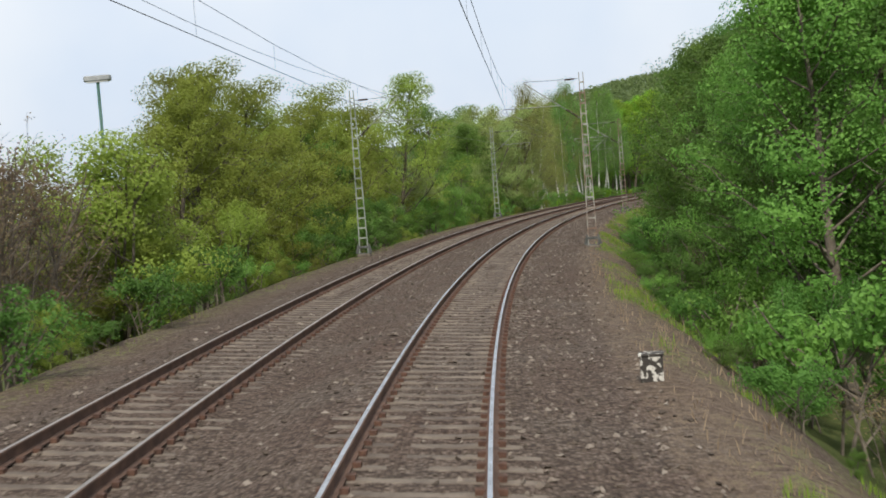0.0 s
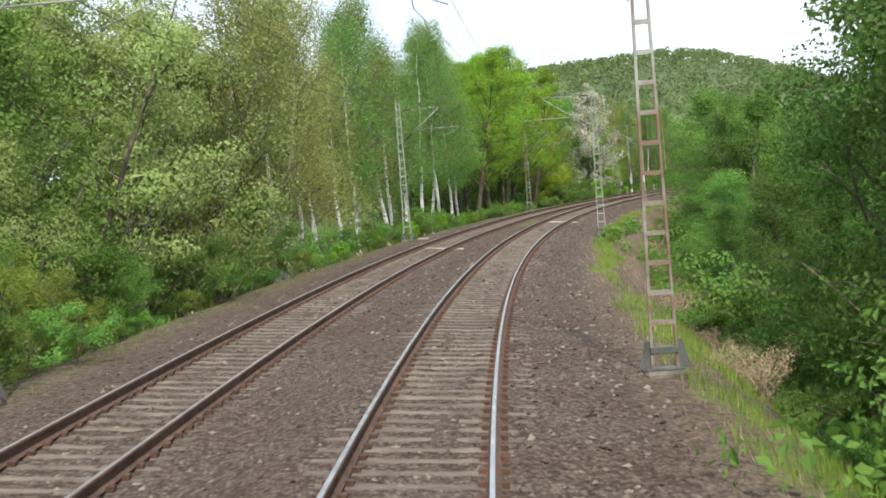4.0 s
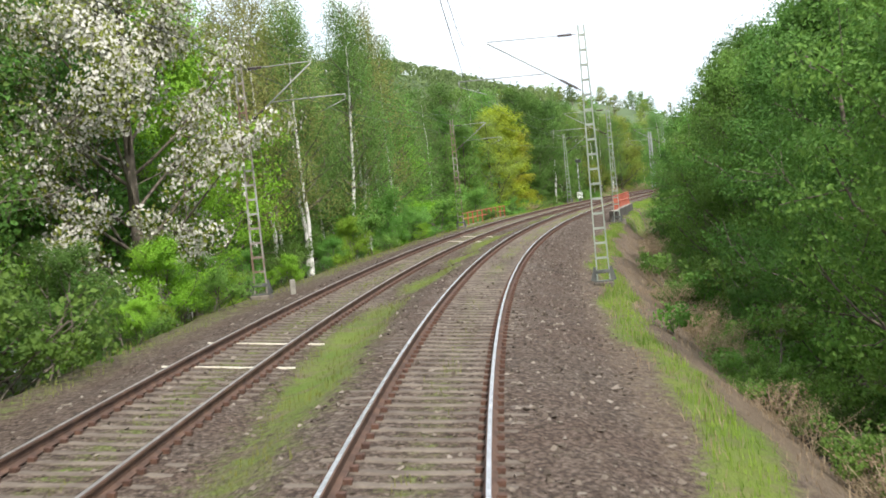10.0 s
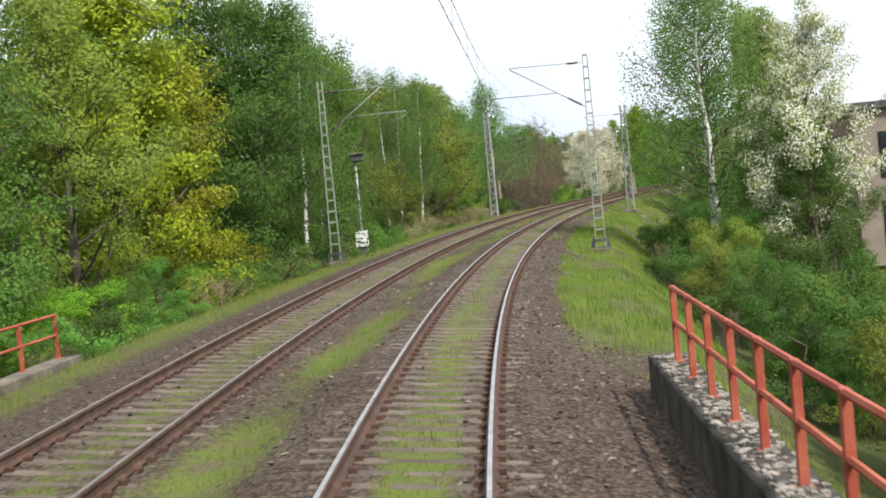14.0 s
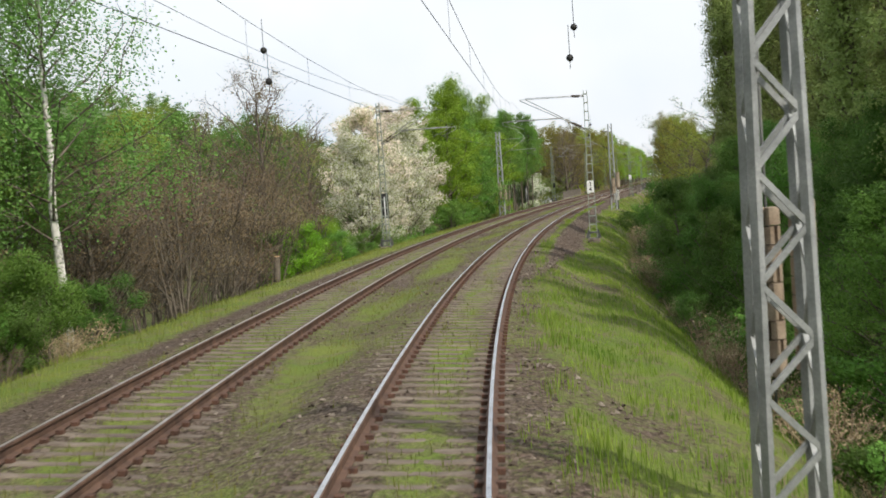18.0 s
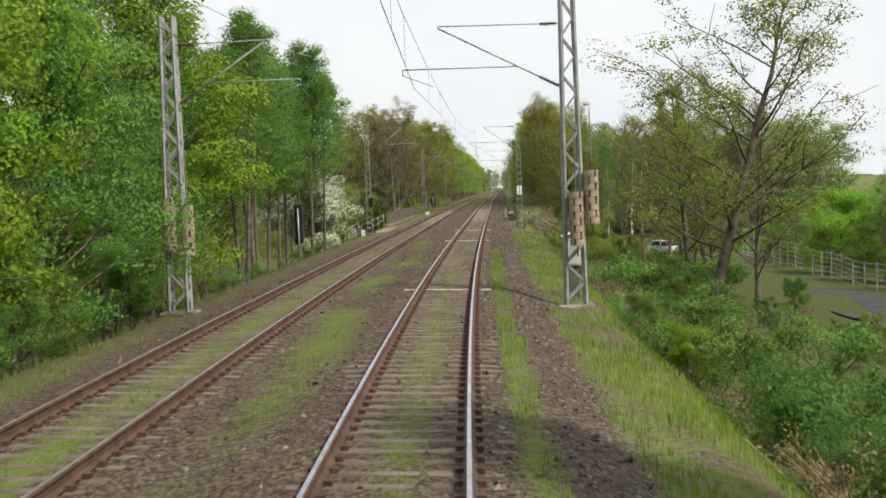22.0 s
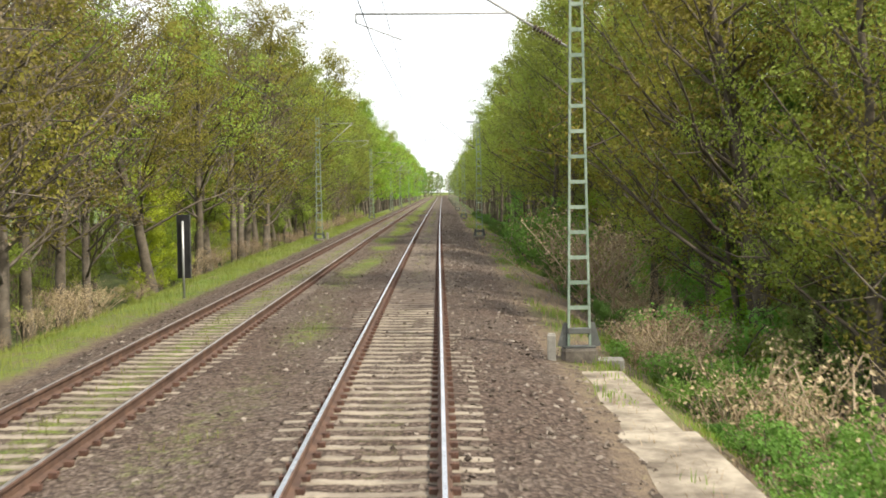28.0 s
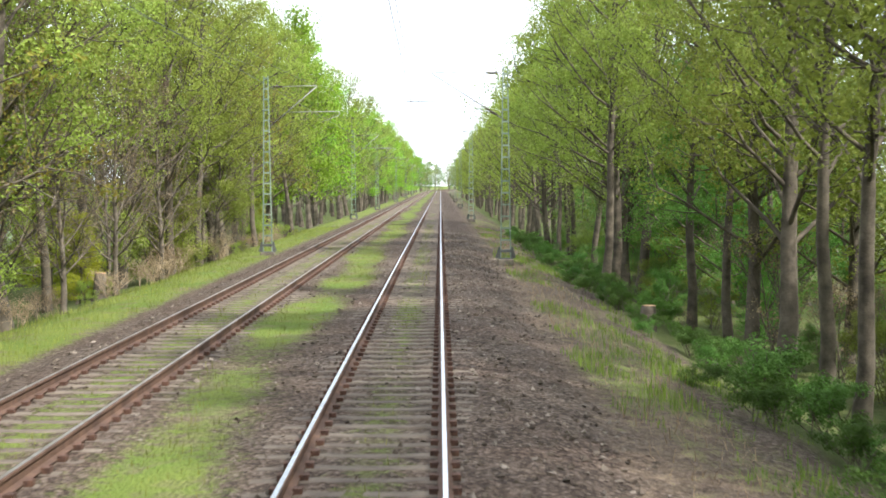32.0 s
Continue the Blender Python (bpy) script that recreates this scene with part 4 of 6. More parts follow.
kind("broadleaf_tree", 4, BARK, LEAF, 11, 1.0, 3.7, 32, 56, 0.74, 0.108, "leafy broad-crowned tree in fresh spring green", "tree", twigs=4, up=0.45, share=0.72)
kind("dense_tree", 3, BARK, LEAF_DEEP, 11, 0.5, 3.5, 34, 56, 0.76, 0.108, "dense dark-green tree with leaves down to the ground", "tree", twigs=4, up=0.35, share=0.72)
kind("bright_tree", 2, BARK, LEAF_BRIGHT, 11, 1.0, 3.6, 30, 56, 0.7, 0.112, "tree with bright yellow-green spring leaves", "tree", twigs=4, up=0.45, share=0.72)
kind("tall_oak", 3, OAK_BARK, LEAF_OLIVE, 17, 5.0, 4.6, 28, 30, 0.75, 0.115, "tall oak with a bare trunk and olive-green crown", "tree", trunk_r=0.175, twigs=6, up=0.55, lean=0.07, share=0.66)
kind("maple_tree", 3, OAK_BARK, LEAF_OLIVE, 11, 1.6, 3.8, 30, 50, 0.72, 0.105, "round-crowned maple with olive-green young leaves", "tree", twigs=4, up=0.55, share=0.7)
kind("tall_maple_tree", 2, OAK_BARK, LEAF_BRIGHT, 15, 3.6, 4.0, 34, 52, 0.72, 0.11, "tall maple with dark bare trunk and bright yellow-green leaves", "tree", trunk_r=0.2, twigs=4, up=0.5, share=0.7)
kind("gold_tree", 1, BARK, LEAF_GOLD, 10, 0.6, 3.0, 32, 60, 0.7, 0.112, "maple with golden-green young leaves", "tree", twigs=4, up=0.45, share=0.8)
kind("birch_tree", 3, BIRCH_BARK, LEAF_LIGHT, 13, 3.2, 2.8, 36, 38, 0.52, 0.078, "slender white-barked birch with drooping light-green twigs", "tree", droop=0.8, trunk_r=0.095, twigs=4, up=0.6, share=0.74)
kind("oak_tree", 4, OAK_BARK, LEAF_OLIVE, 14, 2.6, 4.6, 30, 23, 0.62, 0.105, "tall gnarled oak with bare limbs and sparse olive young leaves", "tree", trunk_r=0.185, twigs=6, up=0.55, lean=0.08, share=0.62)
kind("spring_oak_tree", 3, OAK_BARK, LEAF_AMBER, 14, 2.4, 4.6, 30, 26, 0.66, 0.105, "gnarled oak with amber-olive young leaves", "tree", trunk_r=0.185, twigs=6, up=0.55, lean=0.1, share=0.62)
kind("pole_tree", 3, BARK, LEAF, 13, 4.6, 2.4, 26, 46, 0.66, 0.1, "slender tree with a long bare stem and green crown", "tree", trunk_r=0.095, twigs=4, up=0.6, lean=0.04, share=0.72)
kind("young_birch_tree", 2, BIRCH_BARK, LEAF_PALE, 13, 3.0, 2.8, 36, 34, 0.52, 0.078, "white-barked birch with pale amber-green young leaves", "tree", droop=0.8, trunk_r=0.09, twigs=4, up=0.6, share=0.7)
kind("bare_tree", 2, BARK, LEAF_BROWN, 10, 1.4, 3.8, 32, 6, 0.4, 0.07, "almost leafless tree with grey-brown twigs and buds", "tree", trunk_r=0.13, twigs=12, up=0.65, share=0.6)
kind("willow_tree", 2, BARK, LEAF_GREY, 8.5, 0.4, 3.5, 33, 50, 0.62, 0.092, "round grey-green willow growing from the ground", "tree", twigs=4, up=0.6, stems=3, share=0.72, flat=0.7)
kind("cherry_tree", 2, BARK, BLOSSOM, 10, 0.6, 3.7, 32, 62, 0.62, 0.098, "wild cherry covered in white blossom", "tree", twigs=5, up=0.5, extra=(LEAF_OLIVE, 0.38), share=0.80)
kind("pink_cherry_tree", 1, BARK, PINK_BLOSSOM, 10, 0.6, 3.7, 32, 62, 0.62, 0.098, "wild cherry covered in pinkish-cream blossom", "tree", twigs=5, up=0.5, extra=(LEAF_OLIVE, 0.26), share=0.80)
kind("poplar_tree", 2, BARK, LEAF_GREY, 17, 0.6, 1.9, 85, 34, 0.6, 0.105, "tall columnar poplar with olive-green leaves", "tree", twigs=3, up=2.0, column=True, trunk_r=0.22, share=0.8)
kind("shrub", 4, BARK, LEAF, 3.4, 0.15, 1.7, 22, 62, 0.38, 0.058, "leafy green shrub on the embankment", "shrub", twigs=3, up=0.45, stems=4, trunk_r=0.04, share=0.75, flat=0.7)
kind("deep_shrub", 2, BARK, LEAF_DEEP, 3.4, 0.15, 1.7, 22, 62, 0.38, 0.058, "dark-green leafy shrub at the wood's edge", "shrub", twigs=3, up=0.45, stems=4, trunk_r=0.04, share=0.75, flat=0.7)
kind("bright_shrub", 2, BARK, LEAF_BRIGHT, 3.0, 0.15, 1.6, 22, 62, 0.38, 0.062, "shrub with bright yellow-green leaves", "shrub", twigs=3, up=0.45, stems=4, trunk_r=0.04, share=0.75, flat=0.7)
kind("olive_shrub", 2, BARK, LEAF_OLIVE, 3.2, 0.15, 1.7, 22, 56, 0.38, 0.06, "shrub with olive-green young leaves", "shrub", twigs=3, up=0.45, stems=4, trunk_r=0.04, share=0.72, flat=0.7)
kind("brown_shrub", 2, BARK, LEAF_BROWN, 4.0, 0.2, 1.7, 24, 4, 0.3, 0.06, "leafless brown thicket of thin stems", "shrub", twigs=7, up=1.0, stems=6, trunk_r=0.03)
kind("white_shrub", 1, BARK, BLOSSOM, 3.4, 0.2, 1.6, 24, 80, 0.4, 0.075, "shrub with white blossom among green leaves", "shrub", twigs=3, up=0.6, stems=4, trunk_r=0.05, extra=(LEAF, 0.4), share=0.75)
kind("bramble", 3, BARK, LEAF, 1.0, 0.05, 1.2, 14, 26, 0.24, 0.058, "low green bramble clump arching over the bank", "undergrowth", twigs=3, up=0.3, stems=4, trunk_r=0.012)
kind("nettle_clump", 2, BARK, LEAF_DEEP, 0.9, 0.05, 1.0, 14, 26, 0.24, 0.058, "low dark-green nettle clump on the bank", "undergrowth", twigs=3, up=0.5, stems=5, trunk_r=0.012)
kind("dead_bramble", 3, STRAW, DRY, 0.9, 0.05, 1.3, 22, 3, 0.25, 0.05, "tangle of dead straw-coloured bramble stems", "undergrowth", twigs=5, up=0.5, stems=8, trunk_r=0.012, lean=0.3)

PLANT = random.Random(21)
GROUPS = {"tree": "trees along the line", "shrub": "shrubs along the line", "undergrowth": "undergrowth along the line"}


def plant(name, s, lat, height=None, wide=1.0, variant=None, label=""):
    made, h0, text, category, width, bushy = KINDS[name]
    wood, crown = made[PLANT.randrange(len(made)) if variant is None else variant]
    k = (height or h0) / h0
    turn = PLANT.uniform(0, 360)
    # crowns keep clear of the tracks
    reach = width * k * wide
    if lat > 0:
        free = 4.2 + 0.9 * float(smooth(s, 118, 135) * (1 - smooth(s, 320, 335))) if category == "undergrowth" else 4.7 + 2.3 * float(smooth(s, 105, 150) * (1 - smooth(s, 320, 335))) + 0.7 * float(smooth(s, 335, 360) * (1 - smooth(s, 600, 640)))
        lat = max(lat, free + (0.4 if name == "tall_oak" else 0.8) * reach)
    else:
        lat = min(lat, -(7.4 + 0.65 * reach))
    size = Matrix.Diagonal((k * wide, k * wide, k, 1))
    pose_m = spot(s, lat, float(soil(s, lat)) - 0.05, turn) @ size
    back = abs(lat) > 15.5 or s > 860
    if (category == "undergrowth" and name != "dead_bramble" and not 0 < lat < 6.3) or (back and category == "shrub"):
        ob = new("woodland_" + name if category == "shrub" else name, one_piece(wood, crown))
        ob.matrix_basis = pose_m
        return tagged(ob, label or text, category, GROUPS[category])
    if back and not (abs(lat) < 30 and 600 < s < 760 or -19.5 < lat < 0 and 200 < s < 330):
        ob = new("woodland_" + name if category == "tree" else name, one_piece(wood, FAR[crown.name]))
        ob.matrix_basis = pose_m
        return tagged(ob, label or text, category, "woodland behind the line")
    tree = empty(name, pose_m)
    tagged(tree, label or text, category, GROUPS[category])
    hang("trunk", wood, tree)
    hang("crown", FAR[crown.name] if abs(lat) > 15.5 else crown, tree)
    return tree


def row(s0, s1, step, lat0, lat1, h0, h1, *names, wide=1.0):
    s = s0
    while s < s1:
        plant(PLANT.choice(names), s + PLANT.uniform(-0.3, 0.3) * step, PLANT.uniform(lat0, lat1), PLANT.uniform(h0, h1), wide * PLANT.uniform(0.9, 1.15))
        s += step * PLANT.uniform(0.8, 1.2)


# left of the line
row(34, 88, 2.6, -12.5, -9.6, 2.4, 4.0, "shrub", "olive_shrub", "deep_shrub", "olive_shrub")
row(50, 92, 3.4, -16, -12.5, 8.8, 11.0, "maple_tree", "maple_tree", "broadleaf_tree", "willow_tree", wide=1.1)
row(40, 56, 4, -20, -17.5, 6, 7.5, "bare_tree", "brown_shrub")
row(60, 120, 9, -34, -24, 6, 8, "broadleaf_tree", "maple_tree")
row(24, 44, 1.5, -13.5, -10.0, 4.6, 7.2, "brown_shrub", "olive_shrub", "bare_tree", "maple_tree")
plant("broadleaf_tree", 80, -12.5, 8.5, 1.1)
plant("maple_tree", 84, -12.5, 9.5, 1.1)
plant("maple_tree", 95, -12.0, 13.0, 1.05)
plant("maple_tree", 87, -14.0, 12.6, 1.1)
plant("maple_tree", 99, -15.0, 12.0, 1.1)
row(90, 152, 2.8, -11.2, -9.0, 2.2, 3.6, "shrub", "olive_shrub", "shrub")
row(104, 127, 4.0, -13.5, -11, 6.0, 7.6, "willow_tree", "broadleaf_tree")
row(128, 146, 4.0, -13.5, -11, 10.5, 13, "willow_tree", "willow_tree", "broadleaf_tree")
row(144, 172, 3.2, -13.5, -10.2, 13, 16.5, "young_birch_tree")
row(134, 165, 6, -20, -15, 12, 14, "willow_tree", "broadleaf_tree", "gold_tree")
row(170, 204, 3.6, -12.5, -9.6, 14, 17.5, "birch_tree")
row(152, 205, 2.4, -11.6, -9.0, 0.8, 1.9, "shrub", "bramble", "bright_shrub", "bramble")
row(205, 250, 2.8, -12.5, -9.0, 0.7, 1.6, "deep_shrub", "bramble", "brown_shrub")
row(250, 330, 2.4, -11.6, -9.0, 1.2, 3.0, "shrub", "deep_shrub", "bright_shrub", "bramble")
row(150, 206, 7, -19, -15.6, 12, 15, "birch_tree", "willow_tree", "birch_tree")
row(205, 290, 4.2, -19, -14, 13, 17, "dense_tree", "dense_tree", "broadleaf_tree")
row(290, 330, 4.2, -20, -16, 13, 17, "broadleaf_tree", "bright_tree", "dense_tree")
plant("tall_maple_tree", 231, -11.4, 18.5, 1.0)
plant("tall_maple_tree", 221, -11.0, 17)
plant("tall_maple_tree", 241, -11.0, 16.5)
plant("gold_tree", 249, -11.3, 15.0, 0.68)
plant("tall_maple_tree", 212, -10.8, 16)
plant("cherry_tree", 276, -11.4, 16.0, 0.92)
plant("bright_tree", 287, -12.5, 14)
plant("bright_tree", 281, -10.8, 8.5, 0.75)
plant("tall_maple_tree", 271, -15.2, 12.0, 0.8)
row(200, 238, 4.4, -13.5, -10.8, 14.5, 18, "tall_maple_tree")
row(240, 288, 4.0, -19, -15.5, 13, 17, "dense_tree", "broadleaf_tree")
row(290, 330, 4.0, -14, -10.4, 14, 17, "birch_tree", "birch_tree", "birch_tree", "young_birch_tree")
plant("birch_tree", 312, -10.2, 14)
plant("birch_tree", 297, -10.2, 14)
row(262, 460, 6, -24, -16, 14, 17, "birch_tree", "dense_tree", "birch_tree")
row(322, 362, 2.8, -13, -11.2, 3.4, 5.2, "bright_shrub", "shrub")
plant("maple_tree", 369, -12.6, 12.0, 1.0)
plant("gold_tree", 375, -12.8, 13.5, 1.1)
plant("gold_tree", 379, -12.4, 11.5, 1.0)
plant("broadleaf_tree", 362, -14.2, 11.5, 1.0)
plant("bright_tree", 338, -14, 10)
row(346, 404, 1.6, -12.4, -9.0, 0.5, 1.1, "bramble", "dead_bramble", "bramble", "nettle_clump")
row(386, 418, 4.0, -14.8, -11.8, 13, 16.5, "birch_tree", "broadleaf_tree", "dense_tree", "birch_tree")
row(418, 455, 4.0, -17.5, -14.0, 12, 15.5, "birch_tree", "maple_tree", "dense_tree", "birch_tree")
row(432, 484, 1.9, 7.6, 11.5, 0.9, 2.0, "deep_shrub", "bramble", "shrub", "nettle_clump")
plant("maple_tree", 424, -11.5, 7.0, 1.1)
plant("maple_tree", 446, -12.8, 8.0, 1.1)
plant("maple_tree", 440, -13.2, 7.0, 1.1)
row(415, 462, 1.8, -11.0, -9.2, 0.6, 1.2, "dead_bramble", "bramble", "brown_shrub")
row(330, 384, 4.0, -19.5, -16, 13, 16.5, "birch_tree", "dense_tree", "broadleaf_tree")
row(362, 386, 3.0, -12.0, -11.0, 1.8, 3.2, "shrub", "bright_shrub")
row(386, 450, 3.0, -13.6, -11.8, 2.0, 4.2, "shrub", "deep_shrub", "brown_shrub", "shrub")
row(362, 445, 3.4, -11.6, -10.2, 1.0, 2.0, "shrub", "bramble", "brown_shrub")
row(424, 458, 3.6, -14.5, -12.0, 13, 15.5, "birch_tree", "birch_tree", "maple_tree")
row(446, 468, 3.0, -17.5, -12.5, 11.5, 14.5, "birch_tree", "broadleaf_tree", "dense_tree")
plant("birch_tree", 463, -12.0, 15.5, 1.25)
row(466, 496, 2.2, -16, -11.5, 5, 8, "bare_tree", "bare_tree", "brown_shrub")
row(462, 496, 1.4, -15, -10.4, 3.5, 6.0, "brown_shrub")
row(446, 464, 2.4, -13, -10.6, 2.5, 4.0, "shrub", "bright_shrub", "deep_shrub")
plant("bare_tree", 497, -14, 12.5)
row(488, 502, 3, -12, -10.8, 2.8, 3.8, "shrub", "bright_shrub")
row(494, 545, 2.0, -19, -12.5, 2.5, 5.5, "shrub", "brown_shrub", "deep_shrub", "brown_shrub")
row(494, 545, 2.6, -11.4, -10.0, 1.0, 2.2, "shrub", "bramble", "brown_shrub")
row(494, 560, 4.0, -26, -17, 8, 12, "bare_tree", "broadleaf_tree", "oak_tree")
plant("pink_cherry_tree", 520, -12.4, 11.5, 1.1)
row(500, 650, 3.4, -62, -40, 13, 16, "dense_tree", "broadleaf_tree", "maple_tree", wide=1.3)
row(520, 680, 4.5, -90, -66, 17, 21, "dense_tree", "broadleaf_tree", "maple_tree", wide=1.3)
plant("cherry_tree", 511, -11.2, 8.6, 0.95)
plant("pink_cherry_tree", 530, -11.6, 11.5, 1.0)
plant("cherry_tree", 526, -10.8, 9.5, 1.0)
row(544, 575, 3.8, -12.6, -10.4, 12, 15.5, "bright_tree", "tall_maple_tree", "broadleaf_tree", "bright_tree")
row(576, 612, 1.9, -12.6, -9.4, 11.5, 14.5, "pole_tree")
row(580, 612, 5, -18, -15.6, 10, 13, "dense_tree", "maple_tree")
row(704, 762, 4.2, 10, 14.0, 15, 18, "tall_oak", "spring_oak_tree")
row(540, 574, 3.0, -10.2, -9.4, 1.5, 3, "shrub", "olive_shrub")
row(576, 612, 3.0, -10.2, -8.8, 0.5, 0.9, "bramble", "brown_shrub")
plant("white_shrub", 616, -10.4, 5.2, 1.2)
plant("white_shrub", 613.5, -11.5, 5.6, 1.2)
plant("white_shrub", 619, -11.2, 4.2, 1.2)
row(622, 700, 1.8, -34, -14, 3.0, 6.0, "olive_shrub", "brown_shrub", "maple_tree", "olive_shrub")
row(655, 800, 5.0, -80, -42, 8.5, 10.5, "maple_tree", "willow_tree", "dense_tree")
row(676, 700, 2.0, -22, -13, 4, 7, "willow_tree", "maple_tree")
row(640, 770, 2.6, -64, -34, 4.5, 7.5, "maple_tree", "broadleaf_tree", "olive_shrub", wide=1.3)
row(600, 1000, 9, -120, -55, 7, 10.5, "willow_tree", "dense_tree", "broadleaf_tree")
row(690, 770, 4.2, -13, -9.8, 12, 16, "spring_oak_tree", "oak_tree", "bare_tree", "spring_oak_tree")
row(696, 760, 4.2, -22, -13.5, 13, 17, "spring_oak_tree", "spring_oak_tree", "oak_tree")
row(770, 860, 4.6, -12.5, -9.6, 13, 17, "tall_oak", "oak_tree", "spring_oak_tree", "oak_tree")
row(760, 1180, 6.5, -19, -13.5, 14, 18, "oak_tree", "tall_oak", "maple_tree")
row(770, 830, 5.0, -11.5, -9.8, 6, 9, "bare_tree", "maple_tree", "brown_shrub")
row(860, 1250, 7.5, -12.5, -9.8, 14, 18, "oak_tree", "bright_tree", "oak_tree")
row(690, 860, 2.6, -11, -9.4, 0.4, 0.95, "dead_bramble", "brown_shrub", "dead_bramble", "olive_shrub")

# right of the line
row(34, 124, 3.8, 9.0, 11, 10, 13.5, "dense_tree", "dense_tree", "broadleaf_tree")
row(30, 140, 5.0, 12, 17, 13, 17, "dense_tree", "broadleaf_tree")
row(24, 110, 2.6, 6.6, 8.0, 1.6, 3.6, "shrub", "deep_shrub", "brown_shrub", "bramble")
row(110, 330, 2.4, 7.4, 9.2, 1.4, 3.2, "shrub", "deep_shrub", "brown_shrub", "bramble")
row(118, 330, 1.8, 5.2, 6.6, 0.4, 0.85, "dead_bramble", "dead_bramble", "dead_bramble", "bramble")
row(124, 165, 4.5, 8.2, 10, 4.5, 6.5, "dense_tree", "broadleaf_tree", "bare_tree")
row(165, 205, 4.2, 9.5, 11.5, 8, 11.5, "dense_tree", "broadleaf_tree", "bare_tree", "dense_tree")
row(205, 320, 4.2, 9.8, 12, 9.5, 13, "dense_tree", "broadleaf_tree", "dense_tree")
row(160, 215, 8, 13, 18, 8, 10, "broadleaf_tree", "dense_tree")
row(215, 330, 6.5, 12.5, 18, 11, 14, "dense_tree", "broadleaf_tree", "birch_tree")
row(350, 420, 2.8, 7.8, 10.0, 2.4, 4.4, "shrub", "deep_shrub", "olive_shrub", "deep_shrub")
plant("birch_tree", 395, 9.0, 17.0, 1.3)
row(348, 366, 2.6, 8, 12, 2.2, 3.6, "deep_shrub", "shrub", "olive_shrub")
plant("cherry_tree", 394, 13.2, 13.0, 0.85)
plant("birch_tree", 398, 8.4, 17.5, 1.2)
row(392, 412, 4.5, 10.5, 15, 5, 8, "broadleaf_tree", "dense_tree")
row(412, 470, 3.6, 10.5, 15, 2.8, 4.6, "broadleaf_tree", "dense_tree", "shrub")
plant("broadleaf_tree", 456, 9.6, 6.2, 1.1)
plant("broadleaf_tree", 449, 11, 6.5, 1.1)
row(448, 530, 3.2, 14.0, 16.5, 18, 22, "poplar_tree", "poplar_tree", wide=1.2)
row(468, 516, 3.4, 11.2, 12.8, 7.0, 9.0, "dense_tree", "broadleaf_tree", "dense_tree")
row(470, 508, 2.4, 7.6, 9.4, 4.2, 6.4, "dense_tree", "broadleaf_tree", "deep_shrub")
row(360, 600, 2.6, 6.0, 8.6, 0.9, 1.9, "bramble", "brown_shrub", "nettle_clump", "deep_shrub")
plant("oak_tree", 588, 12.0, 16.5, 1.35, 0)
plant("oak_tree", 597, 12.4, 13, 1.1, 1)
row(590, 626, 2.6, 7.4, 10.5, 1.6, 3.0, "olive_shrub", "deep_shrub", "brown_shrub", "olive_shrub")
row(430, 612, 2.6, 5.8, 7.4, 0.5, 1.0, "dead_bramble", "dead_bramble", "bramble")
row(592, 622, 5, 12, 15, 8, 11, "bare_tree", "oak_tree", "bare_tree")
row(676, 710, 1.6, 14, 40, 10, 14.5, "broadleaf_tree", "willow_tree", "birch_tree", "birch_tree", "maple_tree")
row(690, 720, 3, 12, 24, 11, 15, "broadleaf_tree", "willow_tree", "maple_tree")
row(612, 644, 1.8, 5.4, 8.6, 0.9, 1.7, "bramble", "brown_shrub", "olive_shrub")
row(690, 736, 4.4, 9.0, 11.5, 11, 15, "spring_oak_tree", "oak_tree", "oak_tree", "tall_oak")
row(686, 745, 2.2, 6.2, 8.0, 1.0, 2.4, "olive_shrub", "bramble", "dead_bramble")
row(736, 860, 4.4, 7.2, 10.5, 15, 19, "tall_oak", "tall_oak", "oak_tree")
row(736, 860, 9.0, 11.5, 15, 9, 12, "maple_tree", "broadleaf_tree", "willow_tree")
row(732, 860, 2.8, 5.8, 9.6, 0.4, 0.8, "nettle_clump", "bramble", "nettle_clump")
row(677, 700, 1.1, 4.6, 7.4, 0.5, 1.1, "bramble", "dead_bramble", "dead_bramble")
row(736, 860, 3.8, 9.5, 14, 1.2, 2.6, "deep_shrub", "shrub", "olive_shrub")
row(860, 1250, 6.0, 7.5, 11.0, 14, 17, "tall_oak", "oak_tree", "maple_tree")
row(700, 1200, 10.0, 13.5, 20, 12, 15, "oak_tree", "dense_tree", "broadleaf_tree")
row(740, 860, 5.0, 6.8, 9.4, 0.5, 1.0, "bramble", "nettle_clump", "brown_shrub")
row(692, 860, 3.2, 10.0, 16, 2.0, 5.0, "bright_shrub", "shrub", "olive_shrub", "brown_shrub", "shrub")
plant("willow_tree", 697, 10.6, 7.0, 1.0)
plant("willow_tree", 701, 11.2, 6.5, 1.0)
row(692, 860, 2.8, -15.5, -11, 2.6, 5.6, "olive_shrub", "brown_shrub", "maple_tree", "brown_shrub", "olive_shrub", "gold_tree")
row(14, 118, 2.2, 4.9, 6.3, 0.35, 0.8, "bramble", "nettle_clump", "nettle_clump", "shrub")
row(118, 330, 2.8, 6.2, 7.6, 0.6, 1.2, "bramble", "nettle_clump", "bramble")
row(686, 850, 2.6, 5.2, 6.6, 0.3, 0.7, "nettle_clump")
row(150, 330, 3.4, -9.4, -8.0, 0.5, 1.2, "bramble", "bright_shrub")
row(10, 150, 3.0, -9.6, -8.0, 0.5, 1.4, "bramble", "olive_shrub", "nettle_clump")
row(560, 700, 3.6, 24, 36, 3, 7, "shrub", "willow_tree", "broadleaf_tree", "bright_shrub")
row(560, 760, 4.5, 36, 60, 9, 14, "broadleaf_tree", "dense_tree", "poplar_tree", "birch_tree")
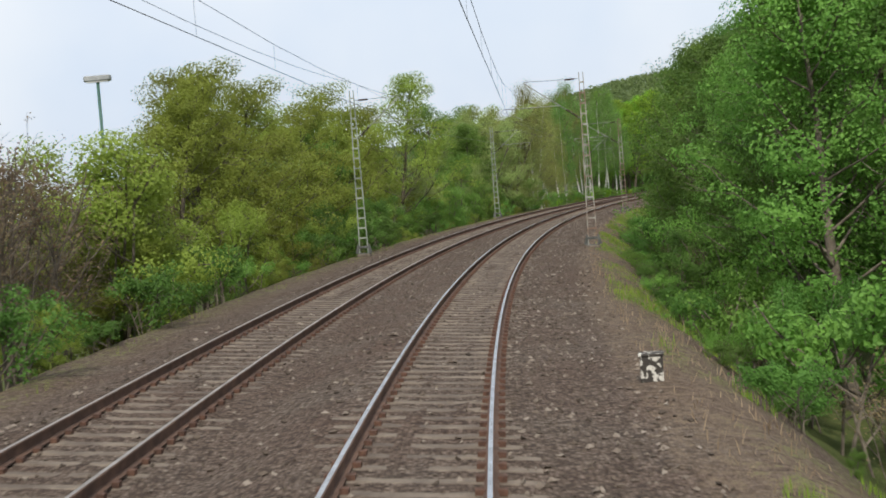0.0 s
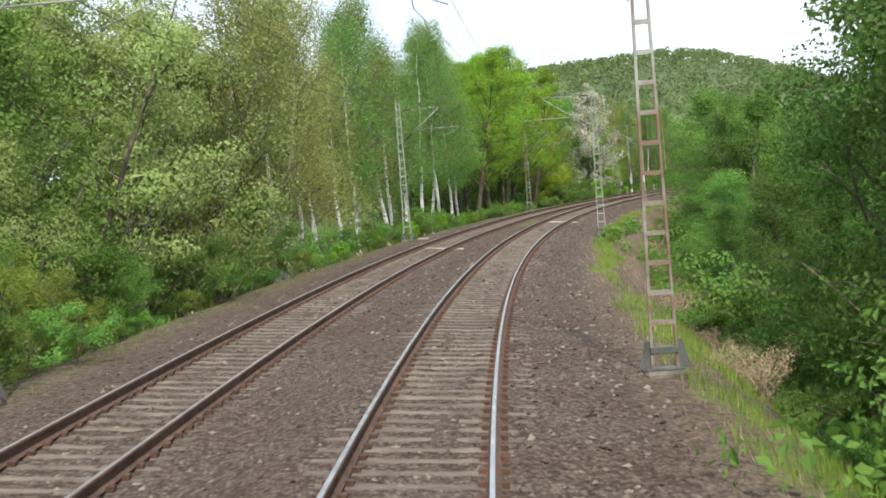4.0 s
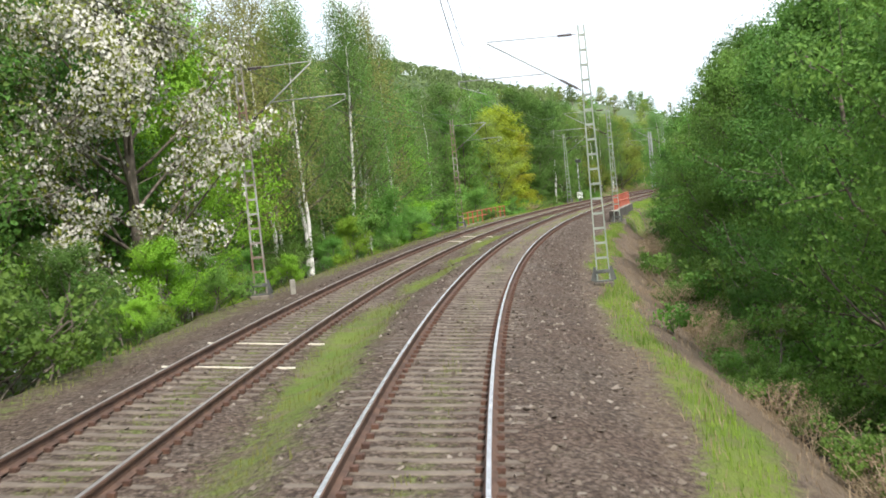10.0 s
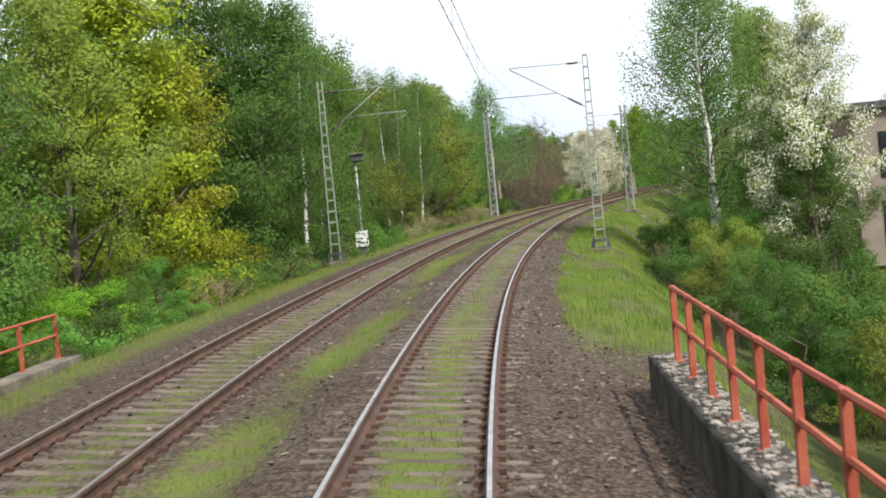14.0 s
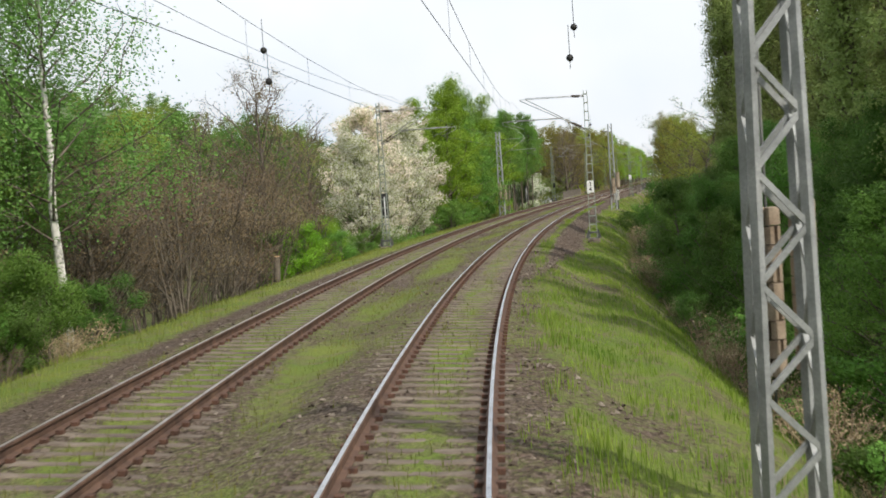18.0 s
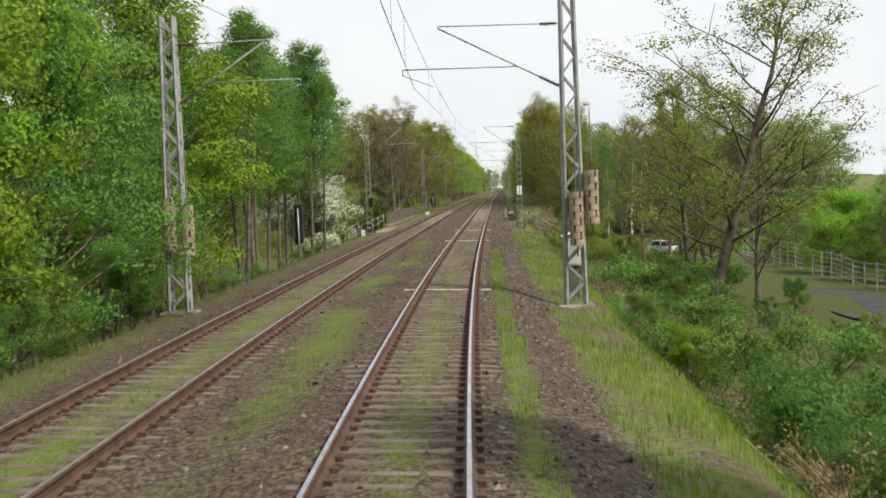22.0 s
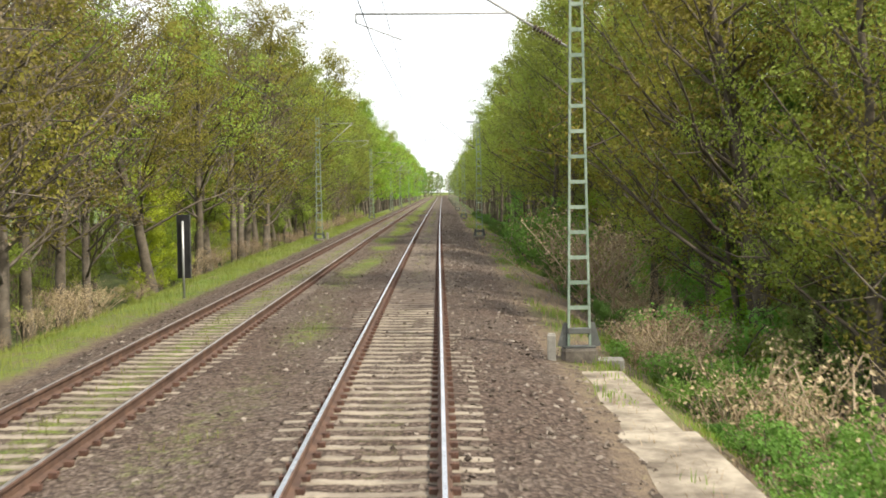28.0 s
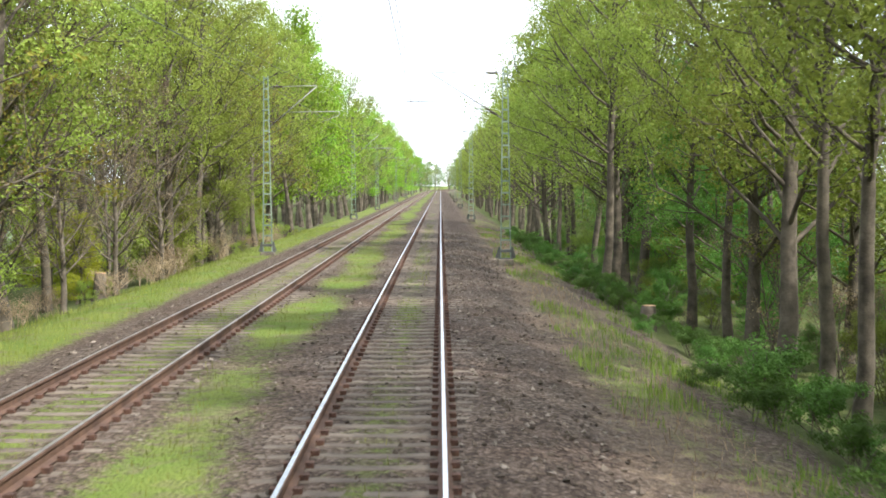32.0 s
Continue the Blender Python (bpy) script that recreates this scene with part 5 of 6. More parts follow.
row(500, 560, 4.5, 18, 34, 5, 10, "broadleaf_tree", "willow_tree", "dense_tree")
row(318, 335, 3.0, 7.5, 9.5, 8, 11, "dense_tree", "broadleaf_tree", "dense_tree")
row(352, 366, 3, 13, 18, 3.5, 5, "broadleaf_tree", "willow_tree")
row(676, 698, 1.7, 5.4, 8.0, 0.9, 1.6, "bramble", "dead_bramble", "shrub", "dead_bramble")
row(556, 566, 2.5, 5.0, 6.0, 1.0, 1.6, "shrub", "bright_shrub")
row(800, 1100, 6, -34, -20, 8, 13, "oak_tree", "dense_tree")
row(690, 1100, 6, 20, 34, 8, 13, "willow_tree", "dense_tree")
row(677, 720, 1.2, 9, 32, 1.5, 4.5, "shrub", "deep_shrub", "brown_shrub", "olive_shrub")
row(18, 340, 11, 18, 26, 10, 14, "dense_tree", "broadleaf_tree")
row(604, 650, 1.5, 6.5, 11, 0.9, 1.7, "shrub", "brown_shrub", "olive_shrub", "deep_shrub")
row(622, 650, 1.6, 8.0, 10.6, 1.2, 1.9, "olive_shrub", "shrub", "deep_shrub", "brown_shrub")
row(631, 645, 1.9, 8.2, 9.6, 3.2, 4.6, "willow_tree", "olive_shrub", "broadleaf_tree")
plant("birch_tree", 642, 11.5, 11, 0.8)
row(600, 640, 1.5, 10, 18, 0.7, 1.3, "shrub", "deep_shrub", "olive_shrub")
plant("bare_tree", 628, 15.0, 10)
plant("birch_tree", 682, 26.5, 20, 0.9)
plant("birch_tree", 678, 29.5, 18, 0.9)
plant("poplar_tree", 706, 25.0, 19, 0.9)
plant("poplar_tree", 711, 28.0, 20, 0.9)
row(520, 604, 1.5, 8, 17, 0.9, 2.2, "olive_shrub", "bramble", "deep_shrub", "brown_shrub")
row(530, 640, 3.0, 22.5, 32, 1.5, 4, "shrub", "bright_shrub")
row(2350, 2700, 12, -60, 60, 13, 18, "broadleaf_tree", "dense_tree")
row(1250, 2100, 11, -22, -9.5, 13, 17, "oak_tree", "broadleaf_tree")
row(1250, 2100, 14, 8.5, 20, 13, 17, "oak_tree", "broadleaf_tree")


# ---- grass and dry stalks ----
def blades(name, n, s0, s1, lat0, lat1, least, height, width, mat, label, channel=0, seed=1, lean=0.35):
    """Thin bent blades where the cover allows."""
    rng = np.random.default_rng(seed)
    s, lat = rng.uniform(s0, s1, n), rng.uniform(lat0, lat1, n)
    c = cover(s, lat)[:, channel]
    lump = 0.5 + 0.5 * np.sin(s * 1.7 + 3 * np.sin(lat * 2.1)) * np.sin(lat * 2.9 + s * 0.6)
    broad = 0.5 + 0.5 * np.sin(s * 0.63 + 2.2 * np.sin(lat * 1.3 + s * 0.19)) * np.sin(lat * 1.7 - s * 0.41)
    keep = c * (0.35 + 0.6 * lump + 0.45 * broad) > least + rng.uniform(-0.12, 0.12, n)
    for t in (0.0, -GAP):
        for side in (-0.7535, 0.7535):
            keep &= np.abs(lat - t - side) > 0.1
    s, lat = s[keep], lat[keep]
    n = len(s)
    x, y = plan(s, lat)
    p = np.stack([x, y, soil(s, lat) - 0.01], -1)
    az = rng.uniform(0, 2 * np.pi, n)
    d = np.stack([np.cos(az), np.sin(az), 0 * az], -1)
    side = np.stack([-np.sin(az), np.cos(az), 0 * az], -1)
    h = (rng.uniform(0.4, 1.0, n) * (0.6 + 0.9 * broad[keep]) * height)[:, None]
    up = np.array([[0, 0, 1.0]])
    bend = d * h * (rng.uniform(0.1, 1.0, n) * lean)[:, None]
    w = side * width
    v = np.stack([p - w, p + w, p + up * h * 0.6 + bend * 0.4 + w * 0.7, p + up * h + bend, p + up * h * 0.6 + bend * 0.4 - w * 0.7], 1)
    v = v.reshape(-1, 3)
    i = np.arange(n)[:, None] * 5
    f = np.concatenate([i + np.array([[0, 1, 2]]), i + np.array([[0, 2, 4]]), i + np.array([[4, 2, 3]])], 0)
    tagged(new(name, mesh_np(name, v, f, mat)), label, "grass", kind="stuff")


blades("track_grass", 190000, 150, 860, -6.5, 2.2, 0.40, 0.12, 0.006, GRASS, "thin green grass growing between the rails", 0, 4)
blades("verge_grass", 420000, 8, 860, 1.1, 7.0, 0.42, 0.2, 0.008, GREEN_GRASS, "green grass on the embankment verge", 0, 5)
blades("bank_grass", 160000, 8, 860, -10.5, -6.3, 0.42, 0.18, 0.007, GRASS, "green grass strip beside the outer track", 0, 6)
blades("dry_stalks", 60000, 8, 860, 3.2, 8.0, 0.3, 0.22, 0.006, DRY, "dry straw-coloured stalks and dead bramble", 1, 7, 1.4)


# ---- first bridge: concrete edges and red railings ----
def beam_along(name, s0, s1, lat, w, z0, z1, mat, parent, label="", step=2.0):
    """A strip of concrete or steel that follows the line."""
    ss = np.linspace(s0, s1, max(2, int((s1 - s0) / step) + 1))
    prof = [(-w / 2, z0), (w / 2, z0), (w / 2, z1 - 0.02), (w / 2 - 0.02, z1), (-w / 2 + 0.02, z1), (-w / 2, z1 - 0.02)]
    k = len(prof)
    v = []
    for s in ss:
        for o, z in prof:
            x, y = plan(s, lat + o)
            v.append((float(x), float(y), z))
    f = [(i * k + j, i * k + (j + 1) % k, (i + 1) * k + (j + 1) % k, (i + 1) * k + j) for i in range(len(ss) - 1) for j in range(k)]
    n = (len(ss) - 1) * k
    f += [(0, 5, 4, 1), (1, 4, 3, 2), (n, n + 1, n + 4, n + 5), (n + 1, n + 2, n + 3, n + 4)]
    me = mesh_np(name, np.array(v), np.array(f), mat)
    return hang(name, me, parent, label, parent.matrix_basis.inverted() if parent else None)


def railing(name, s0, s1, lat, foot, high, gap, mat, label, rails=(1.0, 0.55), post=0.08, drop_start=0.0):
    """Posts and longitudinal rails."""
    r = tagged(empty(name, spot(s0, lat, foot)), label, "railing")
    inv = r.matrix_basis.inverted()
    n = round((s1 - s0) / gap)
    for i in range(n + 1):
        s = s0 + (s1 - s0) * i / n
        hang("post", POSTS[(post, high, mat.name)], r, "", inv @ spot(s, lat, foot))
    for u in rails:
        pts = [(*[float(c) for c in plan(s, lat)], foot + high * u - 0.03) for s in np.linspace(s0, s1, 12)]
        v, f = tube(pts, np.full(len(pts), 0.035), 6)
        hang("rail_bar", mesh_np("rail_bar", v, f, mat), r, "", inv)
    return r


POSTS = {}


def post_mesh(w, h, mat):
    bm = boxed((-w / 2, -w / 2, -0.1), (w / 2, w / 2, h), 0.006)
    box(bm, (-w, -w, -0.02), (w, w, 0.015))
    me = bpy.data.meshes.new("post")
    bm.to_mesh(me)
    bm.free()
    me.materials.append(mat)
    POSTS[(w, h, mat.name)] = me


post_mesh(0.08, 1.05, RED)
post_mesh(0.08, 1.0, RED)
GRIMY = worn("grimy_concrete", (0.025, 0.022, 0.019), (0.11, 0.098, 0.082), 1.8, 22.0, 0.95, 0.0, 0.4, 0.015, False)
bridge = tagged(empty("small_bridge", spot(340, -2, 0)), "old concrete railway bridge edges with moss and grime", "bridge", kind="structure")
beam_along("edge_beam", 330.2, 348.5, 3.25, 0.55, -2.2, -0.02, GRIMY, bridge, "dark grimy concrete edge beam")
beam_along("edge_beam", 338.6, 359.0, -9.15, 0.5, -2.2, -0.36, OLD_CONCRETE, bridge, "pale mossy concrete edge beam")
beam_along("abutment", 329.6, 330.8, 3.6, 1.0, -4.5, -0.62, OLD_CONCRETE, bridge)
beam_along("deck_edge", 331, 352, -2.95, 12.3, -3.2, -0.75, OLD_CONCRETE, bridge, "concrete deck below the ballast")
railing("bridge_railing", 330.8, 347.6, 3.3, -0.02, 1.05, 1.53, RED, "faded red painted steel railing on the bridge edge")
railing("bridge_railing", 339.6, 358.4, -9.25, -0.36, 1.0, 2.2, RED, "faded red painted steel railing on the outer bridge edge")

# crumbled stone and dead leaves on the beam
CRUMB = random.Random(5)
bm = bmesh.new()
for i in range(800):
    x, y = plan(CRUMB.uniform(330.4, 348.3), 3.25 + CRUMB.uniform(-0.24, 0.24))
    m = Matrix.Translation((float(x), float(y), -0.01)) @ Matrix.Rotation(CRUMB.uniform(0, 6), 4, "Z") @ Matrix.Diagonal((CRUMB.uniform(0.02, 0.07), CRUMB.uniform(0.02, 0.06), CRUMB.uniform(0.01, 0.03), 1))
    bmesh.ops.create_icosphere(bm, subdivisions=1, radius=1.0, matrix=m)
me = bpy.data.meshes.new("rubble")
bm.to_mesh(me)
bm.free()
me.materials.append(STONE)
tagged(new("rubble", me), "crumbled stone and grit on the bridge edge", "rubble", kind="stuff")

# ---- second bridge ----
BROWN_STEEL = worn("brown_steel", (0.10, 0.085, 0.07), (0.19, 0.165, 0.14), 2.0, 30.0, 0.75, 0.1, 0.15, 0.003, False)
PANEL = worn("panel_mesh", (0.09, 0.078, 0.062), (0.18, 0.155, 0.125), 1.2, 90.0, 0.8, 0.1, 0.4, 0.01, False)
GALV_TUBE = worn("galvanised_tube", (0.34, 0.355, 0.35), (0.50, 0.51, 0.50), 2.0, 30.0, 0.5, 0.5, 0.1, 0.002, False)
BRICK = worn("brick_red", (0.30, 0.10, 0.06), (0.44, 0.17, 0.10), 5.0, 40.0, 0.9, 0.0, 0.3, 0.01, False)
post_mesh(0.07, 1.1, BROWN_STEEL)
post_mesh(0.05, 1.0, GALV_TUBE)
big = tagged(empty("road_bridge", spot(664, -2, 0)), "long concrete railway bridge over a road", "bridge", kind="structure")
beam_along("ballast_wall", 643.5, 676.5, 2.5, 0.22, -1.2, -0.12, FOOT, big, "low concrete wall holding the ballast")
beam_along("walkway", 644, 675, 3.1, 0.95, -1.2, -0.55, OLD_CONCRETE, big, "grey concrete walkway")
beam_along("edge_beam", 643, 675.5, 3.6, 0.3, -1.8, -0.4, OLD_CONCRETE, big, "weathered concrete edge beam")
beam_along("edge_beam", 640.5, 684, -8.0, 0.4, -1.8, -0.32, OLD_CONCRETE, big, "weathered concrete edge beam")
beam_along("deck_edge", 643, 677, -2.3, 11.4, -3.0, -0.75, OLD_CONCRETE, big, "concrete deck below the ballast")
for s0, s1 in ((641.5, 644.5), (675.0, 678.0)):
    beam_along("abutment", s0, s1, -2.2, 12.6, -6.0, -0.72, OLD_CONCRETE, big, "grey concrete abutment", 1.0)


def panel_fence(s0, s1, lat, foot):
    fence = railing("bridge_fence", s0, s1, lat, foot, 1.1, 2.05, BROWN_STEEL, "brown steel parapet fence with mesh panels on the bridge", (1.0, 0.08), 0.07)
    inv = fence.matrix_basis.inverted()
    n = round((s1 - s0) / 2.05)
    pitch = (s1 - s0) / n
    sheet = bpy.data.meshes.new("panel")
    bm = boxed((-0.008, 0.06, 0.12), (0.008, pitch - 0.06, 1.0))
    bm.to_mesh(sheet)
    bm.free()
    sheet.materials.append(PANEL)
    for i in range(n):
        hang("panel", sheet, fence, "", inv @ spot(s0 + i * pitch, lat, foot))


panel_fence(643.5, 675.2, 3.6, -0.4)
panel_fence(641.4, 682.4, -8.05, -0.32)


def stair_rail(a, b, label):
    """A galvanised two-bar handrail that runs down the bank."""
    r = tagged(empty("stair_railing", Matrix.Translation(a)), label, "railing")
    a, b = Vector(a), Vector(b)
    d = b - a
    n = max(2, round(d.length / 2.0))
    for i in range(n + 1):
        p = d * (i / n)
        part("post", barred(p - Vector((0, 0, 0.4)), p + Vector((0, 0, 1.0)), 0.038, 0.038, 8), GALV_TUBE, r)
    for h in (1.0, 0.5):
        part("rail_bar", barred(Vector((0, 0, h)), d + Vector((0, 0, h)), 0.038, 0.038, 8), GALV_TUBE, r)


def bank(s, lat, z):
    x, y = plan(s, lat)
    return (float(x), float(y), z)


stair_rail(bank(643.6, 4.3, -0.45), bank(636.5, 7.6, -2.6), "galvanised handrail running down the bank by the bridge")
stair_rail(bank(675.6, 4.1, -0.45), bank(671.5, 9.5, -3.2), "galvanised handrail beside the bridge steps")
stair_rail(bank(640.8, -8.3, -0.4), bank(630.0, -10.2, -1.5), "galvanised handrail running down from the bridge")
stair_rail(bank(620.5, -8.4, -0.5), bank(613.0, -9.6, -1.6), "galvanised handrail at the head of bank steps")
slope = boxed((-1.5, -3.5, -0.3), (1.5, 3.5, 0.0))
wing = tagged(empty("brick_slope", spot(645.5, 6.6, -1.7) @ Matrix.Rotation(radians(26), 4, "Y")), "red brick paving on the bank beside the bridge", "paving")
BRICK_ME = bpy.data.meshes.new("brick")
bm = boxed((-0.182, -0.117, -0.03), (0.182, 0.117, 0.03), 0.008)
bm.to_mesh(BRICK_ME)
bm.free()
BRICK_ME.materials.append(BRICK)
for i in range(8):
    for j in range(12):
        hang("brick", BRICK_ME, wing, "", Matrix.Translation((-1.3 + i * 0.38 + (0.19 if j % 2 else 0), -1.4 + j * 0.25, 0.03)))
part("bedding", slope, OLD_CONCRETE, wing)

SANDY = worn("sandy_concrete", (0.12, 0.095, 0.07), (0.38, 0.33, 0.255), 1.6, 9.0, 0.95, 0.0, 0.4, 0.02, False)
apron = tagged(empty("concrete_apron", spot(684, 3.6, 0)), "pale cracked concrete apron strewn with dirt beside the ballast", "concrete slab", kind="structure")
beam_along("slab", 676.5, 684.4, 3.5, 1.15, -0.9, -0.47, SANDY, apron)
beam_along("slab", 684.5, 690.4, 3.45, 0.95, -0.9, -0.485, SANDY, apron)
beam_along("slab", 685.0, 691.5, -7.8, 0.8, -0.9, -0.47, SANDY, apron)
beam_along("slab", 626.0, 640.0, -7.4, 0.8, -0.9, -0.47, SANDY, apron)

# ---- road under the bridge, with a parked car ----
ASPHALT = worn("asphalt", (0.045, 0.046, 0.048), (0.075, 0.076, 0.08), 1.5, 60.0, 0.9, 0.0, 0.3, 0.01, False)
CARPAINT = worn("silver_paint", (0.62, 0.63, 0.64), (0.68, 0.69, 0.70), 1.0, 5.0, 0.3, 0.1, 0.0, 0.001)
REDPAINT = worn("red_paint", (0.40, 0.03, 0.03), (0.45, 0.04, 0.04), 1.0, 5.0, 0.3, 0.0, 0.0, 0.001)
DARKGLASS = worn("dark_glass", (0.02, 0.025, 0.03), (0.035, 0.04, 0.045), 2.0, 9.0, 0.08, 0.0, 0.0, 0.001)
TYRE = worn("tyre", (0.02, 0.02, 0.02), (0.035, 0.035, 0.035), 6.0, 60.0, 0.9)


def strip(name, s0, s1, lat0, lat1, z, mat, label, category):
    ss, ll = np.linspace(s0, s1, 12), np.linspace(lat0, lat1, 16)
    gs, gl = np.meshgrid(ss, ll, indexing="ij")
    x, y = plan(gs, gl)
    v = np.stack([x, y, np.full_like(x, z) if z is not None else soil(gs, gl) + 0.06], -1).reshape(-1, 3)
    k = 16
    i = (np.arange(11)[:, None] * k + np.arange(k - 1)[None]).ravel()
    f = np.stack([i, i + 1, i + k + 1, i + k], -1)
    return tagged(new(name, mesh_np(name, v, f, mat)), label, category, kind="structure")


strip("road", 654, 673, 5.5, 70, -5.25, ASPHALT, "grey asphalt road passing under the railway bridge", "road")
strip("road", 654, 673, -70, -11, -5.25, ASPHALT, "grey asphalt road beyond the railway bridge", "road")
strip("lane_mark", 663.6, 663.8, 8, 60, -5.24, WHITE, "white painted lane line", "road marking")
strip("lane_mark", 655, 655.15, 8, 60, -5.24, WHITE, "white painted edge line", "road marking")
strip("service_road", 560, 600, 17.5, 21.5, None, ASPHALT, "grey asphalt service road at the foot of the bank", "road")


def car(s, lat, z, turn, paint, label):
    c = tagged(empty("car", spot(s, lat, z, turn)), label, "car")
    side = [(-2.1, 0.3), (2.05, 0.3), (2.12, 0.55), (2.0, 0.78), (1.15, 0.92), (-1.9, 0.98), (-2.12, 0.8)]
    roof = [(1.3, 0.9), (0.6, 1.36), (-0.1, 1.46), (-1.3, 1.42), (-1.95, 0.96)]

    def hull(profile, w, inset):
        bm = bmesh.new()
        a = [bm.verts.new((-w + (inset if z > 1.0 else 0), y, z)) for y, z in profile]
        b = [bm.verts.new((w - (inset if z > 1.0 else 0), y, z)) for y, z in profile]
        n = len(profile)
        for i in range(n):
            bm.faces.new((a[i], a[(i + 1) % n], b[(i + 1) % n], b[i]))
        bm.faces.new(a[::-1])
        bm.faces.new(b)
        bmesh.ops.bevel(bm, geom=list(bm.edges), offset=0.05, segments=2, affect="EDGES")
        return bm

    part("body", hull(side, 0.88, 0), paint, c)
    part("cabin", hull(roof, 0.8, 0.12), DARKGLASS, c, "dark window glass")
    part("roof_panel", boxed((-0.64, -1.3, 1.41), (0.64, 0.45, 1.5), 0.04), paint, c)
    for x in (-0.77, 0.77):
        part("pillar", barred((x, 0.0, 0.95), (x * 0.88, -0.05, 1.43), 0.09, 0.06), paint, c)
        part("pillar", barred((x, -1.75, 0.95), (x * 0.88, -1.25, 1.43), 0.16, 0.06), paint, c)
    for x in (-0.8, 0.8):
        for y in (-1.3, 1.3):
            w = part("wheel", barred((x - 0.1, y, 0.32), (x + 0.1, y, 0.32), 0.64, 0.64, 18), TYRE, c)
            part("rim", barred((x - 0.11, y, 0.32), (x + 0.11, y, 0.32), 0.4, 0.4, 12), GALV_TUBE, w)
        part("headlight", boxed((x * 0.8 - 0.16, 2.0, 0.58), (x * 0.8 + 0.16, 2.12, 0.74), 0.02), WHITE, c)
        part("tail_light", boxed((x * 0.85 - 0.12, -2.14, 0.7), (x * 0.85 + 0.12, -2.02, 0.88), 0.02), REDPAINT, c)
    return c


car(667.6, 19.6, -5.25, 148, CARPAINT, "white hatchback car standing on the road below the bridge")
for i, (s, lat, paint, txt) in enumerate(((182, -24, CARPAINT, "silver"), (186, -24.5, CARPAINT, "silver"), (190, -24.5, REDPAINT, "red"), (195, -25, CARPAINT, "silver"), (236, -22, CARPAINT, "silver"))):
    car(s, lat, float(soil(s, lat)) - 0.02, 20 + 9 * i, paint, txt + " car parked behind the birches at the foot of the bank")

# ---- trackside things ----
GREEN_POST = worn("green_post", (0.04, 0.10, 0.085), (0.07, 0.15, 0.125), 2.0, 20.0, 0.6, 0.1)
lamp_post = tagged(empty("street_lamp", spot(60, -18.7, float(soil(60, -18.7)))), "dark-green street lamp with a flat grey head", "street lamp")
part("pole", barred((0, 0, -0.2), (0, 0, 11.4), 0.15, 0.15, 10), GREEN_POST, lamp_post)
part("head", boxed((-0.62, -0.2, 11.35), (0.62, 0.2, 11.63), 0.05), GALV, lamp_post, "flat grey lamp head")
part("lens", boxed((-0.5, -0.15, 11.32), (0.5, 0.15, 11.36)), WHITE, lamp_post)
part("base_sleeve", barred((0, 0, -0.1), (0, 0, 1.2), 0.2, 0.2, 10), GREEN_POST, lamp_post)
g = float(soil(721.0, -27.9))
road_lamp = tagged(empty("street_lamp", spot(721.0, -27.9, g)), "slim grey street lamp with a white head on a short arm", "street lamp")
part("pole", barred((0, 0, -0.2), (0, 0, 3.4 - g), 0.1, 0.1, 10), GALV_TUBE, road_lamp)
part("arm", barred((0, 0, 3.35 - g), (-0.7, 0, 3.5 - g), 0.06, 0.06, 8), GALV_TUBE, road_lamp)
part("head", boxed((-1.45, -0.16, 3.42 - g), (-0.65, 0.16, 3.62 - g), 0.05), WHITE, road_lamp, "white lamp head")


def speckled():
    m, nt, p = material("flaking_paint")
    n = noise_of(nt, coords(nt), 9.0, 3.0)
    nt.links.new(ramp_of(nt, n, (0.52, (0.035, 0.03, 0.025)), (0.58, (0.5, 0.48, 0.43))), p.inputs["Base Color"])
    p.inputs["Roughness"].default_value = 0.9
    bumped(nt, p, n, 0.5, 0.01)
    return m


FLAKING = speckled()


def block(name, s, lat, w, d, h, mat, label, category, turn=0.0):
    ob = tagged(empty(name, spot(s, lat, float(soil(s, lat)), turn)), label, category)
    bm = boxed((-w / 2, -d / 2, -0.15), (w / 2, d / 2, h), 0.02)
    part("body", bm, mat, ob)
    return ob


b = block("marker_stone", 20.1, 3.1, 0.34, 0.3, 0.4, FLAKING, "dark concrete marker stone with flaking white paint", "marker stone", 6)
part("cap", boxed((-0.19, -0.17, 0.39), (0.19, 0.17, 0.43), 0.01), FLAKING, b)
for s, lat, tilt in ((624.7, 3.15, 8), (691.6, 2.78, 5), (756, -6.7, 0), (277.5, -6.6, 0)):
    p = block("marker_post", s, lat, 0.16, 0.14, 0.48, CONCRETE, "short pale concrete marker post in the gravel", "marker post", tilt)
    part("cap", boxed((-0.065, -0.055, 0.475), (0.065, 0.055, 0.5), 0.008), CONCRETE, p)
block("concrete_block", 622.4, -8.2, 0.4, 0.5, 0.4, WHITE, "white-painted concrete block by the handrail", "concrete block", 5)
block("concrete_block", 687.9, -6.9, 0.34, 0.5, 0.32, WHITE, "white-painted concrete block at a mast foot", "concrete block", 12)
for s, lat in ((170.5, -7.0), (437.0, 4.5), (692.3, 3.9)):
    block("cable_cover", s, lat, 0.6, 0.5, 0.08, CONCRETE, "flat concrete cable cover in the ground", "cable cover", 4)


